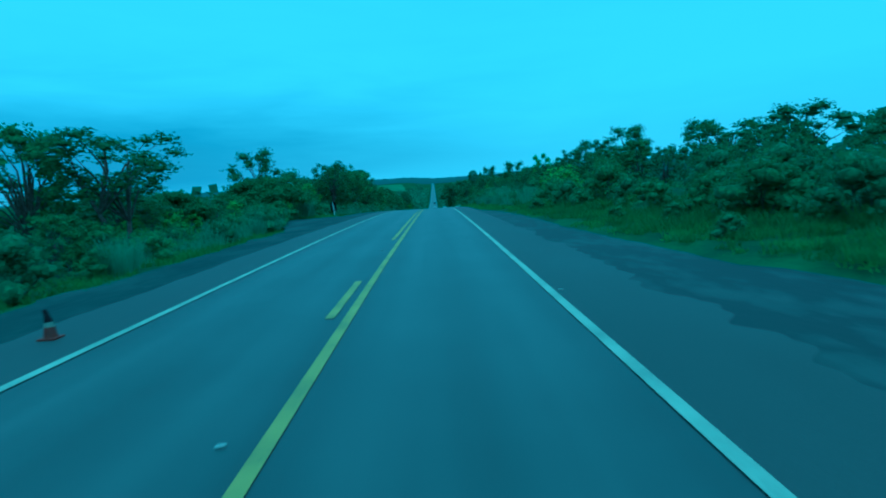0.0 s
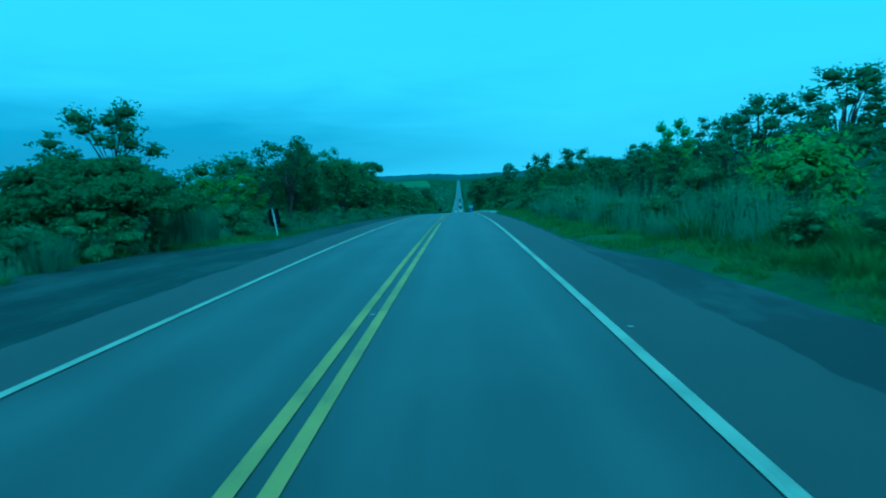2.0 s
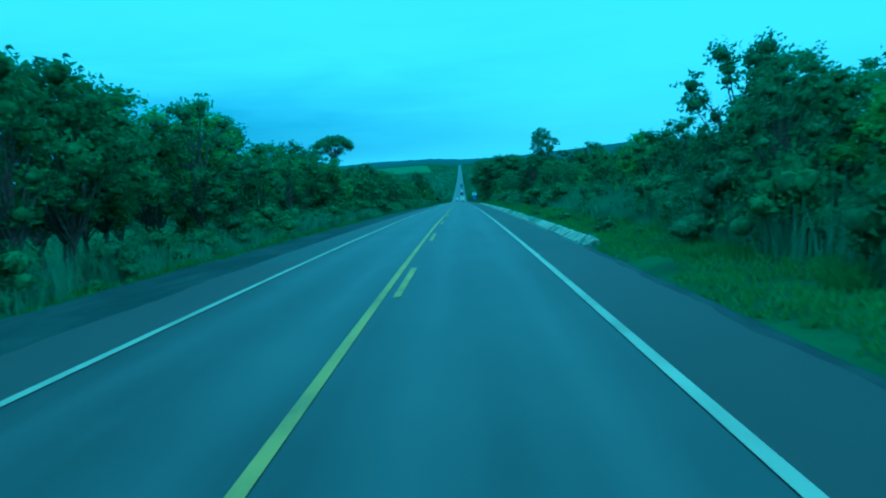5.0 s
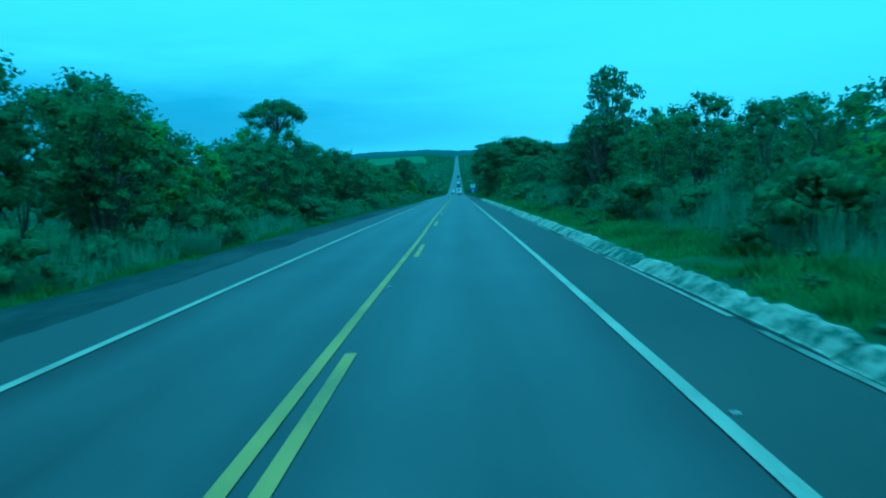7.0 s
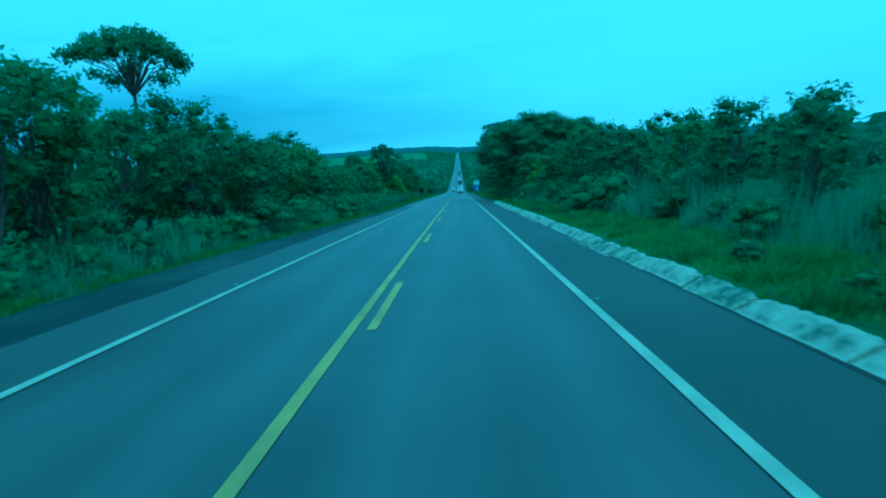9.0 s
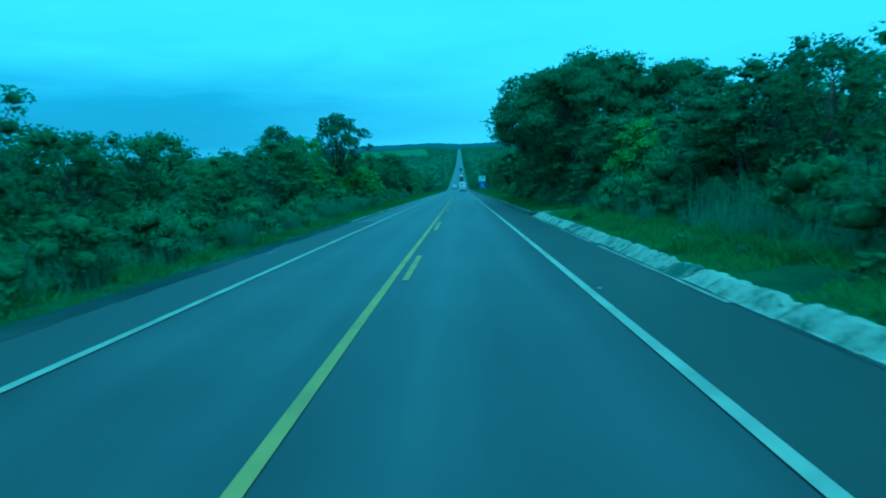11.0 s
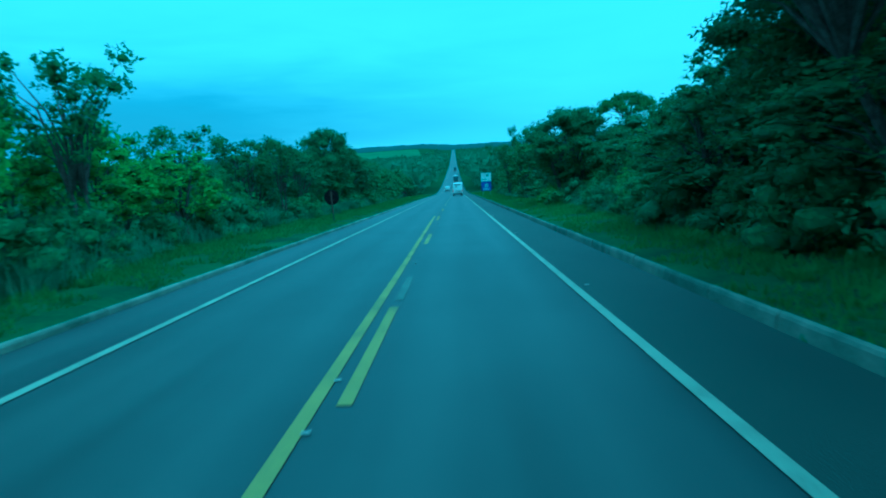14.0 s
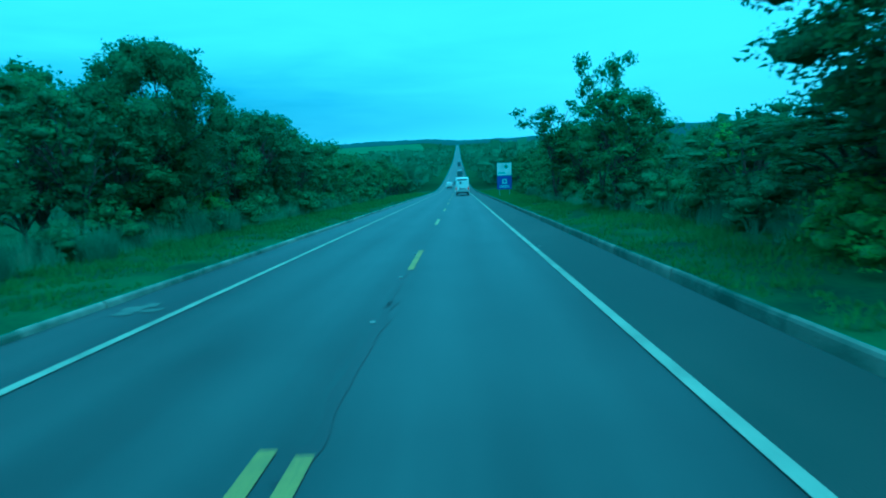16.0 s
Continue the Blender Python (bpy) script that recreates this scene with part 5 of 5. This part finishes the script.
def car(x, y, mat, label, h=1.5, long=4.3):
    e = empty("passenger_car", label, "car", "queue of vehicles", at=(x, y, zr(y)))
    part("body", shell([(0, 0.80, 0.35, 0.85, 0.98, 0.62), (0.15, 0.85, 0.30, 0.9, 1.02, 0.66), (0.55, 0.87, 0.28, 0.92, h - 0.04, 0.60), (1.4, 0.87, 0.28, 0.92, h, 0.62),
                        (2.3, 0.87, 0.28, 0.92, h - 0.05, 0.60), (3.1, 0.85, 0.28, 0.88, 0.98, 0.64), (long, 0.76, 0.33, 0.70, 0.78, 0.55)]), mat, e)
    bm = bmesh.new()
    vs = [bm.verts.new(p) for p in ((-0.58, 0.22, 1.06), (0.58, 0.22, 1.06), (0.50, 0.50, h - 0.10), (-0.50, 0.50, h - 0.10), (-0.58, 0.3, 1.06), (0.58, 0.3, 1.06), (0.50, 0.58, h - 0.10), (-0.50, 0.58, h - 0.10))]
    for f in ((0, 1, 2, 3), (7, 6, 5, 4), (0, 4, 5, 1), (1, 5, 6, 2), (2, 6, 7, 3), (3, 7, 4, 0)):
        bm.faces.new([vs[i] for i in f])
    part("rear_window", bm, GLASS, e)
    bm = bmesh.new()
    box(bm, -0.82, 0.82, -0.08, 0.12, 0.30, 0.52, 0.05)
    part("bumper", bm, BLACK, e)
    for s in (-1, 1):
        bm = bmesh.new()
        box(bm, s * 0.72 - 0.09, s * 0.72 + 0.09, -0.03, 0.05, 0.66, 0.86, 0.02)
        part("tail_lamp", bm, RED_LENS, e)
        for wy in (0.8, 3.4):
            wheel(e, s * 0.74, wy, 0.31, 0.19)
    bars(e, 0, -0.03, 0.72, 0.40, 0.13)
    return e


def lorry(x, y):
    e = empty("box_lorry", "dark box lorry in the line of traffic", "truck", "queue of vehicles", at=(x, y, zr(y)))
    bm = bmesh.new()
    box(bm, -1.25, 1.25, 0, 7.5, 1.1, 3.8, 0.05)
    part("cargo_box", bm, GREY_BODY, e)
    bm = bmesh.new()
    box(bm, -1.15, 1.15, 7.7, 9.6, 0.7, 2.9, 0.2)
    part("cab", bm, WHITE_BODY, e)
    bm = bmesh.new()
    box(bm, -0.5, 0.5, 0.2, 9.4, 0.75, 1.1, 0.02)
    part("chassis", bm, BLACK, e)
    for s in (-1, 1):
        for wy in (1.2, 2.4, 8.4):
            wheel(e, s * 1.0, wy, 0.48, 0.3)
        bm = bmesh.new()
        box(bm, s * 1.0 - 0.12, s * 1.0 + 0.12, -0.04, 0.06, 0.9, 1.05, 0.02)
        part("tail_lamp", bm, RED_LENS, e)
    return e


coach(1.85, 361)
van(-1.65, 440)
v2 = van(1.75, 436)
v2["label"] = "white delivery van waiting in the line of traffic"
v2["group"] = "queue of vehicles"
car(1.8, 418, WHITE_BODY, "white car in the line of traffic", 1.65)
car(1.8, 482, GREY_BODY, "dark grey car in the line of traffic")
lorry(1.8, 520)
car(1.8, 610, WHITE_BODY, "white car in the line of traffic")
lorry(1.8, 730)

# ---- signs, posts and roadside clutter ----


def traffic_sign(x, y, tall, disc, sides, post_mat, label, turn=0.0, lean=0.0):
    """A traffic sign seen from its dark back, on a post."""
    z = land(x, y)
    e = empty("road_sign", label, "road sign", at=(x, y, z), turn=turn)
    bm = bmesh.new()
    box(bm, -0.04, 0.04, -0.04, 0.04, -0.3, tall, 0.012)
    part("post", bm, post_mat, e)
    bm = bmesh.new()
    zc = tall - disc * 0.42
    if sides == 4:
        zc = tall - 0.52
        box(bm, -disc / 2, disc / 2, 0.05, 0.062, zc - 0.54, zc + 0.54)
        bmesh.ops.bevel(bm, geom=[g for g in bm.edges if abs(g.verts[0].co.y - g.verts[1].co.y) > 0.005], offset=0.10, segments=4, affect="EDGES")
    else:
        tube(bm, (0, 0.05, zc), (0, 0.062, zc), disc / 2, disc / 2, sides)
    part("sign_plate", bm, SIGN_BACK, e, "dark unpainted back of the plate")
    for dz in (-0.18, 0.18):
        bm = bmesh.new()
        box(bm, -disc * 0.16, disc * 0.16, 0.02, 0.05, zc + dz - 0.015, zc + dz + 0.015)
        part("bracket", bm, post_mat, e)
    e.matrix_basis = pose(x, y, z, 0, lean, turn)
    return e


traffic_sign(-9.8, 64.6, 1.85, 0.68, 4, POST_WHITE, "rectangular traffic sign seen from behind on a leaning white post", 4, -7)
traffic_sign(-6.75, 268.1, 2.05, 1.0, 28, POST_BROWN, "round traffic sign seen from behind on a brown post", -3, -2)


def information_board(x, y):
    z = land(x, y)
    e = empty("information_board", "tall information board, white above and blue below", "road sign", at=(x, y, z), turn=-4)
    for s in (-0.7, 0.7):
        bm = bmesh.new()
        box(bm, s - 0.05, s + 0.05, 0.02, 0.12, -0.3, 4.4, 0.015)
        part("post", bm, STEEL, e)
    bm = bmesh.new()
    box(bm, -1.0, 1.0, -0.03, 0.02, 2.75, 4.45, 0.012)
    top = part("upper_panel", bm, SIGN_WHITE, e)
    bm = bmesh.new()
    tube(bm, (0.28, -0.036, 3.95), (0.28, -0.031, 3.95), 0.22, 0.22, 20)
    part("emblem", bm, SIGN_GREEN, top)
    bm = bmesh.new()
    box(bm, -0.8, 0.1, -0.036, -0.031, 3.05, 3.16)
    part("text_bar", bm, SIGN_GREEN, top)
    bm = bmesh.new()
    box(bm, -1.0, 1.0, -0.035, 0.02, 0.85, 2.70, 0.012)
    low = part("lower_panel", bm, SIGN_BLUE, e)
    bm = bmesh.new()
    box(bm, -0.3, 0.36, -0.044, -0.036, 1.62, 2.26, 0.003)
    pict = part("pictogram", bm, SIGN_WHITE, low)
    bm = bmesh.new()
    box(bm, -0.12, 0.18, -0.052, -0.045, 1.78, 2.1, 0.003)
    part("pictogram_centre", bm, SIGN_BLUE, pict)
    for i in range(2):
        bm = bmesh.new()
        box(bm, -0.7, 0.7, -0.042, -0.036, 1.10 + 0.2 * i, 1.2 + 0.2 * i)
        part("text_bar", bm, SIGN_WHITE, low)


information_board(7.6, 346)


def cone(x, y):
    """A battered traffic cone with a bent tip and a dark stick in it."""
    e = empty("traffic_cone", "battered dirty orange traffic cone with a grey band", "cone", at=(x, y, zr(y) + 0.012))
    e.scale = (0.88, 0.88, 0.88)
    bm = bmesh.new()
    box(bm, -0.15, 0.15, -0.15, 0.15, 0, 0.035, 0.012)
    part("base", bm, CONE_ORANGE, e)
    bm = bmesh.new()
    tube(bm, (0, 0, 0.03), (0, 0, 0.22), 0.115, 0.085, 16)
    part("lower_body", bm, CONE_ORANGE, e)
    bm = bmesh.new()
    tube(bm, (0, 0, 0.22), (0, 0, 0.30), 0.087, 0.07, 16)
    part("band", bm, KERB, e, "greyed white reflective band")
    bm = bmesh.new()
    tube(bm, (0, 0, 0.30), (-0.02, 0, 0.42), 0.07, 0.045, 16)
    tube(bm, (-0.02, 0, 0.42), (-0.05, 0, 0.52), 0.045, 0.03, 12)
    part("tip", bm, SIGN_BACK, e)


cone(-4.5, 8.6)


def utility_pole(x, y, h):
    z = land(x, y)
    e = empty("utility_pole", "wooden utility pole with one crossarm", "utility pole", "power line poles", at=(x, y, z))
    bm = bmesh.new()
    tube(bm, (0, 0, -0.4), (0, 0, h), 0.14, 0.09, 10)
    part("mast", bm, POST_BROWN, e)
    bm = bmesh.new()
    box(bm, -1.3, 1.3, -0.06, 0.06, h - 0.25, h - 0.1, 0.015)
    part("crossarm", bm, POST_BROWN, e)
    for s in (-1.2, -0.6, 0.6, 1.2):
        bm = bmesh.new()
        tube(bm, (s, 0, h - 0.1), (s, 0, h + 0.08), 0.04, 0.03, 8)
        part("insulator", bm, STUD, e)


utility_pole(-24, 93, 6.6)


def litter(x, y, s, label):
    bm = bmesh.new()
    bmesh.ops.create_icosphere(bm, subdivisions=2, radius=1.0)
    for v in bm.verts:
        v.co = Vector((v.co.x * s, v.co.y * s * 0.7, max(-0.1, v.co.z) * s * 0.45)) * (1 + 0.35 * noise.noise(v.co * 2.3 + Vector((x, y, 0))))
    ob = part("litter", bm, PAPER)
    ob.matrix_basis = pose(x, y, (land(x, y) if abs(x) > 5.4 else zr(y)) + 0.02, 0, 0, 40 * x)
    return tagged(ob, label, "litter", "roadside litter")


litter(6.9, 66.5, 0.10, "crumpled pale plastic scrap on the grass")
litter(6.4, 68.5, 0.09, "flattened pale scrap at the grass edge")
litter(7.9, 252.5, 0.08, "small white scrap on the verge")
litter(-7.69, 214.9, 0.11, "pale crumpled bag on the grass")
litter(-7.2, 86, 0.12, "pale scrap at the foot of the shrubs")
litter(-7.6, 262, 0.14, "brownish pale scrap lying in the grass")
